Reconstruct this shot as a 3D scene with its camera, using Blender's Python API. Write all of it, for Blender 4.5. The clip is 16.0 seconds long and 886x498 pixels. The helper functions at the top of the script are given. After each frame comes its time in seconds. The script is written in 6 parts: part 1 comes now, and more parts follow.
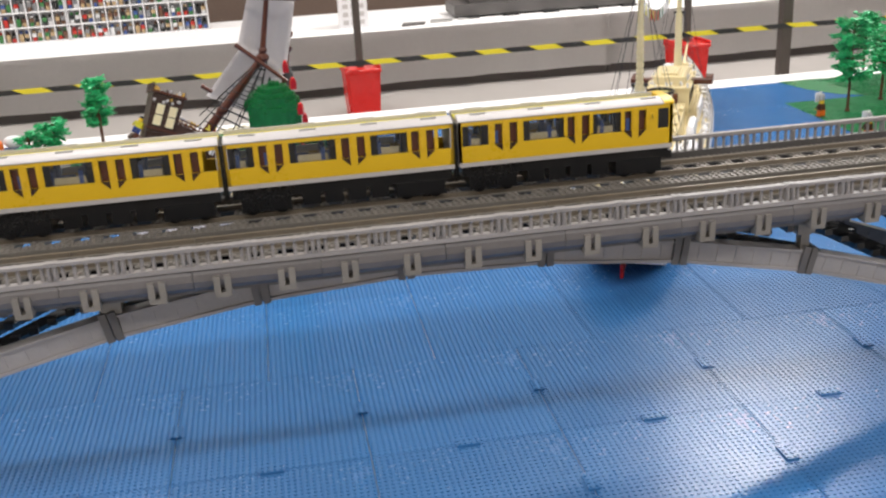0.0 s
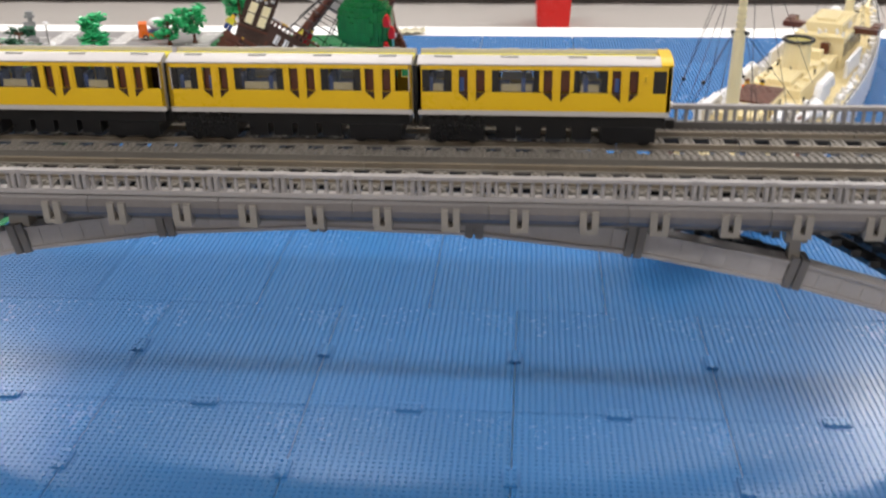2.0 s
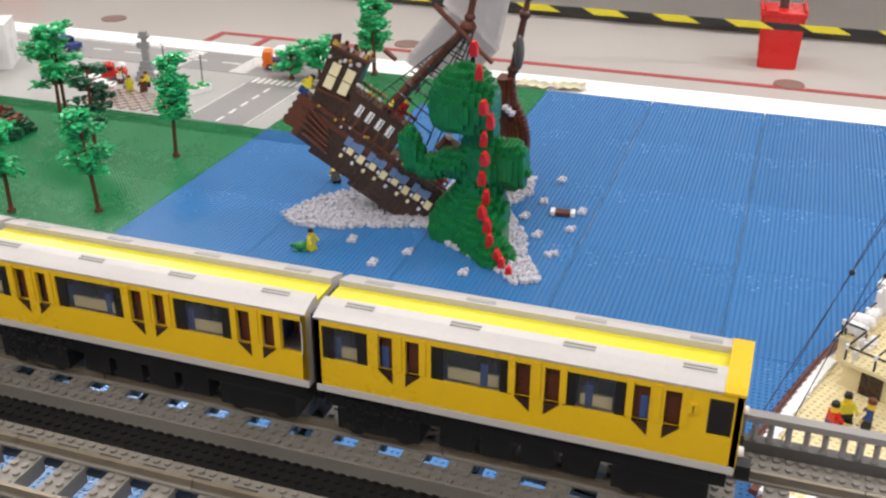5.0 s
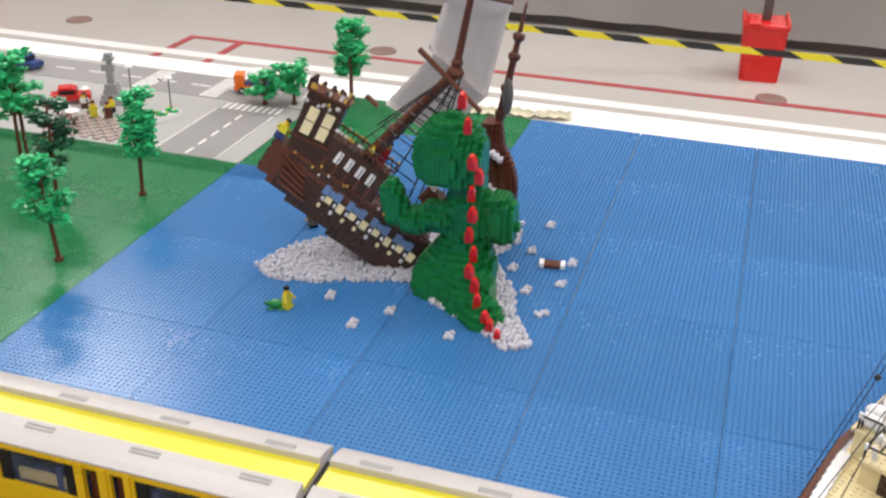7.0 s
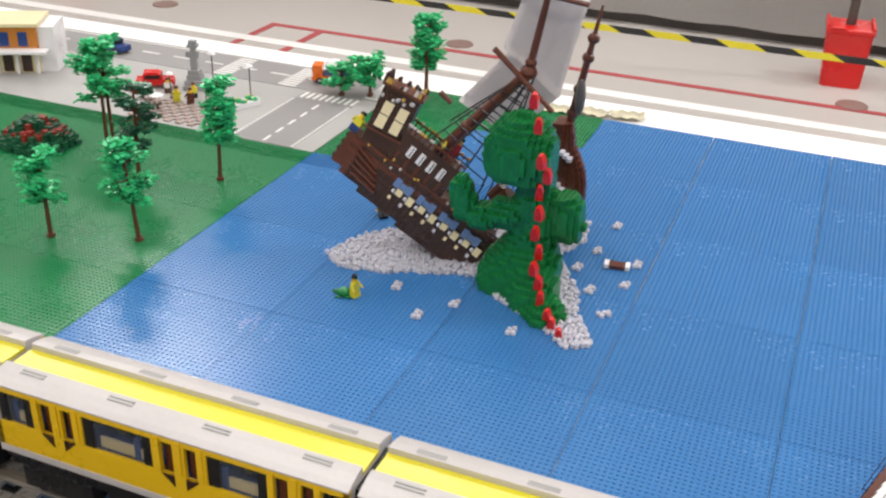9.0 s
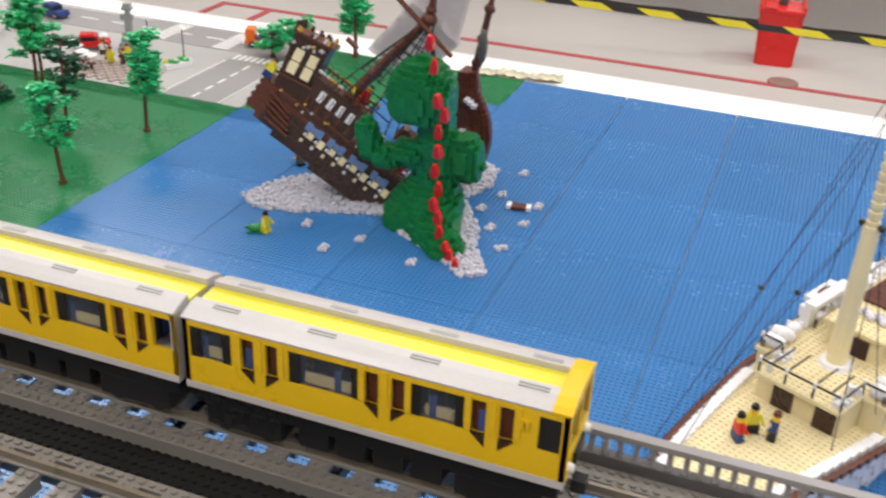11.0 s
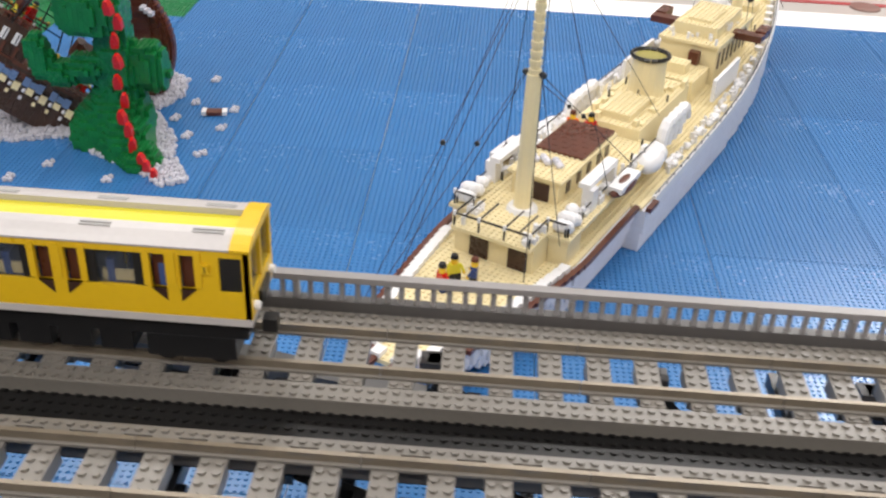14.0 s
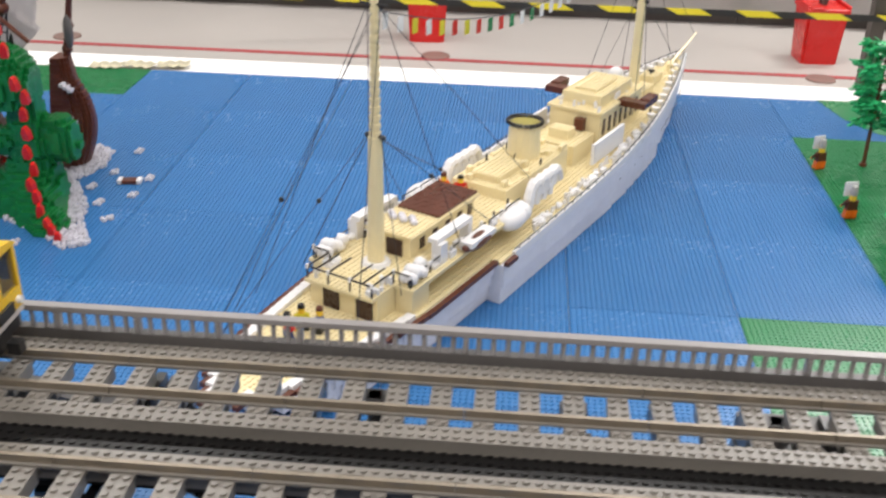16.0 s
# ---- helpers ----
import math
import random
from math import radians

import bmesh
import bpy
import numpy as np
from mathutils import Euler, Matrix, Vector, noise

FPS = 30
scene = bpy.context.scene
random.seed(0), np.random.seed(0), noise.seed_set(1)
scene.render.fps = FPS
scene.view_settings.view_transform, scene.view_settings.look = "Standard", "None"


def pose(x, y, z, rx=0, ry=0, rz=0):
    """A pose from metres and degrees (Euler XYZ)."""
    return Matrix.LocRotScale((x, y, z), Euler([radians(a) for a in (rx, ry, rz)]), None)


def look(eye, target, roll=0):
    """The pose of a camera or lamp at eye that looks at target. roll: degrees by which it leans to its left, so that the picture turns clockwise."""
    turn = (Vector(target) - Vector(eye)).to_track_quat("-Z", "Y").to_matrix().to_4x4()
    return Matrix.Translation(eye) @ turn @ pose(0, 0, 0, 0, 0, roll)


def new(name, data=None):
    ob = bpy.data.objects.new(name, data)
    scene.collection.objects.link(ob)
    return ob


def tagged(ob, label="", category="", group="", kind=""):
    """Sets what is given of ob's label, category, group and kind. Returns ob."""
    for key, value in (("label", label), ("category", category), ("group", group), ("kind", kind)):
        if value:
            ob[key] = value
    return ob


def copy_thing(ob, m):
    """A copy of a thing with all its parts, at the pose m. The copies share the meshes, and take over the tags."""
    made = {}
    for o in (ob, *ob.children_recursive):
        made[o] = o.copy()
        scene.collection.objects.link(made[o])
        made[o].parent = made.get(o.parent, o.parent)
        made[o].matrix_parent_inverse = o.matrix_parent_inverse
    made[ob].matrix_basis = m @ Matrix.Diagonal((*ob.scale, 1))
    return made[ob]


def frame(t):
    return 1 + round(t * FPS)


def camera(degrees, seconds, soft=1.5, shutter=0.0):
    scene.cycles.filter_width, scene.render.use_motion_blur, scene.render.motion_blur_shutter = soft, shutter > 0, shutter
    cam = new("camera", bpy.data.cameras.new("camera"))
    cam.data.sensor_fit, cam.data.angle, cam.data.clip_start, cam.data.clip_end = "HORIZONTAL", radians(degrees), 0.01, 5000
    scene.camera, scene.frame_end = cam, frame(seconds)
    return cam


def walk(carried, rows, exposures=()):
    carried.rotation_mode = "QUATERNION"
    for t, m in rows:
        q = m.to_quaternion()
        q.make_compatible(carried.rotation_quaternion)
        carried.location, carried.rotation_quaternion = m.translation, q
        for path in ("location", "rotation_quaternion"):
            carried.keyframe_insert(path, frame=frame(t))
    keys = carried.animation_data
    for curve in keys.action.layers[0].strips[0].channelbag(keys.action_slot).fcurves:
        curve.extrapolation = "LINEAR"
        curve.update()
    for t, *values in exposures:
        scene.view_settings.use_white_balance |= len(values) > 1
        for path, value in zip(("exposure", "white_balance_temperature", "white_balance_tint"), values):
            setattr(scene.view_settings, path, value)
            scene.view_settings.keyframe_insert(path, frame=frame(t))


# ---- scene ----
cam = camera(46.9, 16.0, soft=2.3, shutter=0.5)
PATH = [
    (0, (-0.327, -1.279, 0.718), (-0.037, 0.57, 0.012), -3.2),
    (0.5, (-0.244, -1.258, 0.715), (-0.033, 0.605, 0.02), -2.8),
    (1, (-0.075, -1.22, 0.721), (-0.084, 0.618, -0.068), -1.9),
    (1.5, (0.002, -1.204, 0.717), (-0.135, 0.589, -0.16), -2.9),
    (2, (0.011, -1.169, 0.721), (-0.151, 0.628, -0.142), -0.9),
    (2.5, (0.036, -1.059, 0.728), (-0.178, 0.747, -0.103), 0.9),
    (3, (0.057, -0.916, 0.737), (-0.187, 0.881, -0.105), 1.2),
    (3.5, (0.084, -0.831, 0.742), (-0.278, 0.947, -0.098), -0.8),
    (4, (0.152, -0.732, 0.753), (-0.375, 1.017, -0.061), 0.6),
    (4.2, (0.178, -0.698, 0.756), (-0.408, 1.028, -0.065), 0.4),
    (6.3, (0.113, -0.513, 0.771), (-0.451, 1.15, -0.185), 0.2),
    (6.5, (0.115, -0.499, 0.792), (-0.457, 1.165, -0.159), -0.3),
    (7, (0.091, -0.482, 0.818), (-0.431, 1.221, -0.092), 1.4),
    (7.5, (0.087, -0.472, 0.839), (-0.424, 1.245, -0.049), 0.9),
    (8, (0.08, -0.475, 0.847), (-0.451, 1.22, -0.072), 1.1),
    (8.2, (0.074, -0.474, 0.844), (-0.493, 1.204, -0.085), 1.4),
    (10.3, (0.203, -0.562, 0.823), (-0.47, 1.085, -0.091), 2.2),
    (10.5, (0.218, -0.558, 0.809), (-0.445, 1.099, -0.094), 2.4),
    (11, (0.253, -0.582, 0.797), (-0.338, 1.086, -0.135), 2.8),
    (11.5, (0.272, -0.588, 0.784), (-0.22, 1.122, -0.129), 2.2),
    (12, (0.248, -0.595, 0.79), (-0.07, 1.143, -0.146), 1.9),
    (12.5, (0.215, -0.592, 0.771), (0.08, 1.145, -0.211), 1.8),
    (13, (0.196, -0.602, 0.768), (0.218, 1.123, -0.245), 2.5),
    (13.5, (0.236, -0.603, 0.76), (0.248, 1.106, -0.278), 1.6),
    (14, (0.307, -0.617, 0.758), (0.237, 1.094, -0.275), 2.8),
    (14.5, (0.384, -0.642, 0.751), (0.261, 1.076, -0.266), 1.4),
    (15, (0.441, -0.672, 0.755), (0.328, 1.07, -0.223), 1.1),
    (15.5, (0.484, -0.685, 0.762), (0.353, 1.07, -0.187), 1.3),
    (16, (0.544, -0.694, 0.779), (0.416, 1.087, -0.122), 1.4),
]
walk(cam, [(t, look(eye, target, roll)) for t, eye, target, roll in PATH])

# ---- light ----
FLOOR_Z = -0.475
CEIL_Z = 3.4
world = bpy.data.worlds.new("hall_air")
scene.world = world
world.use_nodes = True
world.node_tree.nodes["Background"].inputs[0].default_value = (1.0, 0.97, 0.94, 1)
world.node_tree.nodes["Background"].inputs[1].default_value = 0.12
scene.view_settings.exposure = -0.08
LAMP_POWER = {-2.2: 46.0, 0.4: 22.5, 3.0: 44.0, 4.6: 76.0}   # watts by row
LAMPS = [(x, y) for x in (-3.6, -1.2, 1.2, 3.6) for y in (-2.2, 0.4, 3.0)] + [(-4.0, 4.6), (2.8, 4.6)]


# ---- materials ----
def mat(name, color, rough=0.3, vary=0.10, scale=60.0, bump=0.0, bscale=900.0, metal=0.0, spec=0.5, per_object=0.0, per_island=0.0, alpha=1.0, trans=0.0):
    """A procedural surface: base colour with broad blotches and fine grain, relief and gloss."""
    m = bpy.data.materials.new(name)
    m.use_nodes = True
    nt = m.node_tree
    b = nt.nodes["Principled BSDF"]
    tc = nt.nodes.new("ShaderNodeTexCoord")
    n1 = nt.nodes.new("ShaderNodeTexNoise")
    n1.inputs["Scale"].default_value = scale * 0.12
    n1.inputs["Detail"].default_value = 3
    n2 = nt.nodes.new("ShaderNodeTexNoise")
    n2.inputs["Scale"].default_value = scale * 4
    n2.inputs["Detail"].default_value = 2
    for n in (n1, n2):
        nt.links.new(tc.outputs["Object"], n.inputs["Vector"])
    add = nt.nodes.new("ShaderNodeMath")
    add.operation = "MULTIPLY_ADD"
    nt.links.new(n2.outputs["Fac"], add.inputs[0])
    add.inputs[1].default_value = 0.35
    nt.links.new(n1.outputs["Fac"], add.inputs[2])
    last = add.outputs[0]
    lo, hi = 0.42, 0.93
    extra = None
    if per_object:
        extra = (nt.nodes.new("ShaderNodeObjectInfo").outputs["Random"], per_object)
    if per_island:
        extra = (nt.nodes.new("ShaderNodeNewGeometry").outputs["Random Per Island"], per_island)
    mr = nt.nodes.new("ShaderNodeMapRange")
    mr.inputs["From Min"].default_value = lo
    mr.inputs["From Max"].default_value = hi
    mr.inputs["To Min"].default_value = 1 - vary
    mr.inputs["To Max"].default_value = 1 + vary
    nt.links.new(last, mr.inputs["Value"])
    fac = mr.outputs[0]
    if extra:
        er = nt.nodes.new("ShaderNodeMapRange")
        er.inputs["To Min"].default_value = 1 - extra[1]
        er.inputs["To Max"].default_value = 1 + extra[1]
        nt.links.new(extra[0], er.inputs["Value"])
        mul = nt.nodes.new("ShaderNodeMath")
        mul.operation = "MULTIPLY"
        nt.links.new(fac, mul.inputs[0])
        nt.links.new(er.outputs[0], mul.inputs[1])
        fac = mul.outputs[0]
    vm = nt.nodes.new("ShaderNodeVectorMath")
    vm.operation = "SCALE"
    vm.inputs[0].default_value = color
    nt.links.new(fac, vm.inputs["Scale"])
    nt.links.new(vm.outputs[0], b.inputs["Base Color"])
    rr = nt.nodes.new("ShaderNodeMapRange")
    rr.inputs["From Min"].default_value = lo
    rr.inputs["From Max"].default_value = hi
    rr.inputs["To Min"].default_value = rough * 0.8
    rr.inputs["To Max"].default_value = min(1.0, rough * 1.25)
    nt.links.new(last, rr.inputs["Value"])
    nt.links.new(rr.outputs[0], b.inputs["Roughness"])
    b.inputs["Metallic"].default_value = metal
    b.inputs["Specular IOR Level"].default_value = spec
    b.inputs["Transmission Weight"].default_value = trans
    b.inputs["Alpha"].default_value = alpha
    if bump:
        n3 = nt.nodes.new("ShaderNodeTexNoise")
        n3.inputs["Scale"].default_value = bscale
        n3.inputs["Detail"].default_value = 3
        nt.links.new(tc.outputs["Object"], n3.inputs["Vector"])
        bp = nt.nodes.new("ShaderNodeBump")
        bp.inputs["Strength"].default_value = bump
        bp.inputs["Distance"].default_value = 0.001
        nt.links.new(n3.outputs["Fac"], bp.inputs["Height"])
        nt.links.new(bp.outputs[0], b.inputs["Normal"])
    return m


BLUE = mat("blue_plastic", (0.044, 0.182, 0.432), 0.25, 0.06, 30, per_object=0.06)
GREEN = mat("green_plastic", (0.014, 0.19, 0.065), 0.28, 0.08, 30, per_object=0.06)
MONSTER = mat("brick_green_plastic", (0.008, 0.17, 0.04), 0.28, 0.10, 60, per_island=0.16)
RED = mat("red_plastic", (0.60, 0.012, 0.010), 0.28, 0.08, 60)
YELLOW = mat("yellow_plastic", (0.74, 0.47, 0.012), 0.30, 0.05, 60)
YELLOWTOP = mat("lemon_yellow_plastic", (0.68, 0.60, 0.03), 0.32, 0.05, 60)
ROOFGREY = mat("pale_grey_plastic", (0.52, 0.49, 0.48), 0.34, 0.08, 60)
GREY = mat("warm_grey_plastic", (0.205, 0.187, 0.165), 0.36, 0.14, 60, per_object=0.07)
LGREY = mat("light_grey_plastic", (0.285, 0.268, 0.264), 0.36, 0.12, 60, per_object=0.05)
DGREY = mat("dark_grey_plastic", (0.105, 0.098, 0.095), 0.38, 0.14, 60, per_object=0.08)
GUTTER = mat("gutter_black_plastic", (0.008, 0.0075, 0.0075), 0.36, 0.2, 60, spec=0.25)
FASCIA = mat("fascia_grey_plastic", (0.125, 0.115, 0.115), 0.40, 0.18, 60, per_object=0.08)
BLACK = mat("black_plastic", (0.012, 0.012, 0.013), 0.30, 0.15, 60)
RAILMETAL = mat("worn_rail_metal", (0.26, 0.22, 0.17), 0.38, 0.2, 80, metal=0.5)
WHITE = mat("white_plastic", (0.80, 0.79, 0.80), 0.30, 0.04, 60)
HULLWHITE = mat("hull_white_plastic", (0.74, 0.74, 0.80), 0.34, 0.04, 60, per_island=0.03)
TAN = mat("tan_plastic", (0.80, 0.69, 0.42), 0.33, 0.07, 60, per_island=0.05)
BROWN = mat("reddish_brown_plastic", (0.105, 0.030, 0.016), 0.30, 0.15, 60, per_island=0.12)
DBROWN = mat("dark_brown_plastic", (0.042, 0.018, 0.012), 0.30, 0.2, 60, per_island=0.2)
FOAM = mat("clear_white_plastic", (0.60, 0.59, 0.65), 0.22, 0.1, 60, per_island=0.15)
LEAF = mat("bright_green_leaf_plastic", (0.032, 0.47, 0.17), 0.34, 0.15, 60, per_island=0.25)
DLEAF = mat("dark_green_leaf_plastic", (0.012, 0.085, 0.04), 0.34, 0.15, 60, per_island=0.25)
TRUNK = mat("brown_trunk_plastic", (0.12, 0.035, 0.015), 0.35, 0.15, 60)
ORANGE = mat("orange_plastic", (0.85, 0.16, 0.01), 0.3, 0.06, 60)
SKIN = mat("doll_yellow_plastic", (0.80, 0.52, 0.03), 0.3, 0.05, 60)
DBLUE = mat("dark_blue_plastic", (0.02, 0.05, 0.20), 0.3, 0.08, 60)
SAILCLOTH = mat("pale_grey_sailcloth", (0.62, 0.59, 0.59), 0.85, 0.07, 40, bump=0.2, bscale=400)
ROAD = mat("road_grey_plastic", (0.25, 0.24, 0.24), 0.42, 0.08, 30)
PAVE = mat("pavement_grey_plastic", (0.37, 0.36, 0.35), 0.42, 0.08, 30)
CLOTH = mat("white_tablecloth", (0.87, 0.85, 0.84), 0.9, 0.05, 12, bump=0.25, bscale=60)
FLOORMAT = mat("beige_sports_floor", (0.43, 0.40, 0.375), 0.42, 0.06, 8)
LINERED = mat("red_court_line", (0.36, 0.055, 0.06), 0.5, 0.1, 20)
LINEWHITE = mat("white_court_line", (0.76, 0.74, 0.72), 0.5, 0.05, 20)
WALLMAT = mat("hall_wall_paint", (0.80, 0.77, 0.74), 0.8, 0.06, 3, bump=0.1, bscale=80)
CEILMAT = mat("ceiling_board", (0.86, 0.85, 0.84), 0.9, 0.04, 4)
WOODWALL = mat("brown_wall_panel", (0.16, 0.11, 0.085), 0.55, 0.15, 10)
SKIRT = mat("dark_base_strip", (0.06, 0.05, 0.045), 0.6, 0.1, 20)
POLE = mat("grey_steel_pole", (0.10, 0.085, 0.075), 0.4, 0.1, 20, metal=0.5)
TAPEY = mat("yellow_tape", (0.80, 0.68, 0.03), 0.45, 0.05, 20)
TAPEK = mat("black_tape", (0.02, 0.02, 0.02), 0.45, 0.1, 20)
STRING = mat("dark_rigging_cord", (0.02, 0.022, 0.035), 0.7, 0.1, 60)
SEATCLR = mat("blue_seat_plastic", (0.05, 0.10, 0.30), 0.4, 0.1, 60)
# dark base colour paints the dim carriage inside into the clear panes
GLASS = mat("dimmed_window_plastic", (0.10, 0.11, 0.12), 0.08, 0.02, 60, alpha=0.22)
TABLEWOOD = mat("table_board", (0.45, 0.40, 0.35), 0.6, 0.1, 10)
DIFFUSER = mat("lamp_housing_white", (0.8, 0.8, 0.78), 0.5, 0.03, 10)


# ---- builders ----
def part(name, bm, material, parent=None, label="", smooth=False):
    me = bpy.data.meshes.new(name)
    bm.to_mesh(me)
    bm.free()
    for m in (material if isinstance(material, (list, tuple)) else [material]):
        me.materials.append(m)
    if smooth:
        me.shade_smooth()
    ob = new(name, me)
    if parent:
        ob.parent = parent
    if label:
        ob["label"] = label
    return ob


def thing(name, m, label, category, group="", kind=""):
    e = new(name)
    e.empty_display_size = 0.02
    e.matrix_basis = m
    return tagged(e, label, category, group, kind)


def pieces(name, bm, material, parent):
    """Each separate piece of bm as a part of its own."""
    mats = material if isinstance(material, (list, tuple)) else [material]
    left = set(bm.verts)
    while left:
        island, todo = set(), [left.pop()]
        while todo:
            v = todo.pop()
            island.add(v)
            for e in v.link_edges:
                w = e.other_vert(v)
                if w in left:
                    left.discard(w)
                    todo.append(w)
        order = sorted(island, key=lambda v: v.index) if len(island) < 2 else list(island)
        faces = list({f for v in order for f in v.link_faces})
        num = {v: i for i, v in enumerate(order)}
        me = bpy.data.meshes.new(name)
        me.from_pydata([v.co[:] for v in order], [], [[num[v] for v in f.verts] for f in faces])
        me.materials.append(mats[faces[0].material_index if faces[0].material_index < len(mats) else 0])
        ob = new(name, me)
        ob.parent = parent
    bm.free()


def box(bm, x0, x1, y0, y1, z0, z1, mi=0, m=None):
    vs = [bm.verts.new((m @ Vector(c)) if m else c) for c in
          ((x0, y0, z0), (x1, y0, z0), (x1, y1, z0), (x0, y1, z0), (x0, y0, z1), (x1, y0, z1), (x1, y1, z1), (x0, y1, z1))]
    for q in ((3, 2, 1, 0), (4, 5, 6, 7), (0, 1, 5, 4), (1, 2, 6, 5), (2, 3, 7, 6), (3, 0, 4, 7)):
        bm.faces.new([vs[i] for i in q]).material_index = mi


def rod(bm, p, q, r0, r1=None, n=8, mi=0):
    """A straight round bar from p to q."""
    p, q = Vector(p), Vector(q)
    r1 = r0 if r1 is None else r1
    rot = (q - p).to_track_quat("Z", "Y").to_matrix()
    a = [bm.verts.new(p + rot @ Vector((r0 * math.cos(t), r0 * math.sin(t), 0))) for t in (2 * math.pi * i / n for i in range(n))]
    b = [bm.verts.new(q + rot @ Vector((r1 * math.cos(t), r1 * math.sin(t), 0))) for t in (2 * math.pi * i / n for i in range(n))]
    for i in range(n):
        bm.faces.new((a[i], a[(i + 1) % n], b[(i + 1) % n], b[i])).material_index = mi
    bm.faces.new(a[::-1]).material_index = mi
    bm.faces.new(b).material_index = mi


def slab(bm, pts, z0, z1, mi=0, m=None):
    """A flat plate with the outline pts (counter-clockwise)."""
    f = (lambda v: m @ Vector(v)) if m else (lambda v: v)
    a = [bm.verts.new(f((x, y, z0))) for x, y in pts]
    b = [bm.verts.new(f((x, y, z1))) for x, y in pts]
    n = len(pts)
    for i in range(n):
        bm.faces.new((a[i], a[(i + 1) % n], b[(i + 1) % n], b[i])).material_index = mi
    bm.faces.new(a[::-1]).material_index = mi
    bm.faces.new(b).material_index = mi


def stud(bm, x, y, z, r=0.0024, h=0.0017, n=6, mi=0):
    a = [bm.verts.new((x + r * math.cos(t), y + r * math.sin(t), z)) for t in (2 * math.pi * i / n for i in range(n))]
    b = [bm.verts.new((v.co.x, v.co.y, z + h)) for v in a]
    for i in range(n):
        bm.faces.new((a[i], a[(i + 1) % n], b[(i + 1) % n], b[i])).material_index = mi
    bm.faces.new(b).material_index = mi


def ball(bm, c, rx, ry=None, rz=None, seg=10, rings=6, mi=0, m=None):
    ry, rz = ry or rx, rz or rx
    mm = Matrix.Translation(c) @ Matrix.Diagonal((rx, ry, rz, 1))
    if m:
        mm = m @ mm
    r = bmesh.ops.create_uvsphere(bm, u_segments=seg, v_segments=rings, radius=1, matrix=mm)
    for f in {f for v in r["verts"] for f in v.link_faces}:
        f.material_index = mi


# ---- the hall ----
def hall():
    bm = bmesh.new()
    box(bm, -7, 7, -5, 8, FLOOR_Z - 0.1, FLOOR_Z)
    tagged(part("floor", bm, FLOORMAT), "beige sports hall floor with court lines", "floor", kind="structure")
    for n, (a, b, c, d) in enumerate(((-7.2, 7.2, 8, 8.2), (-7.2, 7.2, -5.2, -5), (-7.2, -7, -5, 8), (7, 7.2, -5, 8))):
        bm = bmesh.new()
        box(bm, a, b, c, d, FLOOR_Z, CEIL_Z)
        tagged(part("wall_" + ("north", "south", "west", "east")[n], bm, WALLMAT), "plain painted hall wall", "wall", kind="structure")
    bm = bmesh.new()
    box(bm, -7.2, 7.2, -5.2, 8.2, CEIL_Z, CEIL_Z + 0.1)
    tagged(part("ceiling", bm, CEILMAT), "pale hall ceiling", "ceiling", kind="structure")
    for x, y in LAMPS:
        L = thing("ceiling_light", pose(x, y, CEIL_Z), "long white fluorescent ceiling light, switched on", "ceiling light", "hall ceiling lights")
        bm = bmesh.new()
        box(bm, -0.66, 0.66, -0.19, 0.19, -0.05, 0)
        part("housing", bm, DIFFUSER, L)
        la = bpy.data.lights.new("tube", "AREA")
        la.shape, la.size, la.size_y = "RECTANGLE", 1.2, 0.3
        la.energy, la.color = LAMP_POWER[y] * (1.0 if y < 4 else 1.5 if x > 0 else 0.8), (1.0, 0.97, 0.95)
        lo = new("tube", la)
        lo.matrix_basis = pose(0, 0, -0.06)
        lo.parent = L
    # court lines, 3 mm proud of the floor
    bm = bmesh.new()
    z0, z1 = FLOOR_Z, FLOOR_Z + 0.003
    box(bm, -2.40, 6.5, 3.565, 3.60, z0, z1)
    box(bm, -2.40, -2.365, 2.8, 3.565, z0, z1)
    box(bm, -2.15, -2.115, 2.8, 3.565, z0, z1)
    tagged(part("red_floor_line", bm, LINERED), "dark red court lines painted on the floor", "floor line", kind="structure")
    bm = bmesh.new()
    box(bm, -6.5, 6.5, 3.30, 3.37, z0, z1 + 0.001)
    tagged(part("white_floor_line", bm, LINEWHITE), "white court line painted on the floor", "floor line", kind="structure")
    for x, y in ((0.18, 3.635), (1.80, 3.545), (-3.03, 3.64), (-1.49, 3.69)):
        c = thing("floor_socket", pose(x, y, FLOOR_Z), "round brown metal socket cover set in the floor", "floor socket", "socket covers in the floor")
        bm = bmesh.new()
        rod(bm, (0, 0, 0), (0, 0, 0.006), 0.062, 0.06, 20)
        part("cover", bm, mat("socket_brown", (0.22, 0.14, 0.12), 0.45, 0.15, 40), c)


hall()


# ---- layout table with its baseplates ----
P = 0.256
ROW = 0.2712          # depth of a row of plates behind the bridge
BACK_Y = 0.128 + 6 * ROW


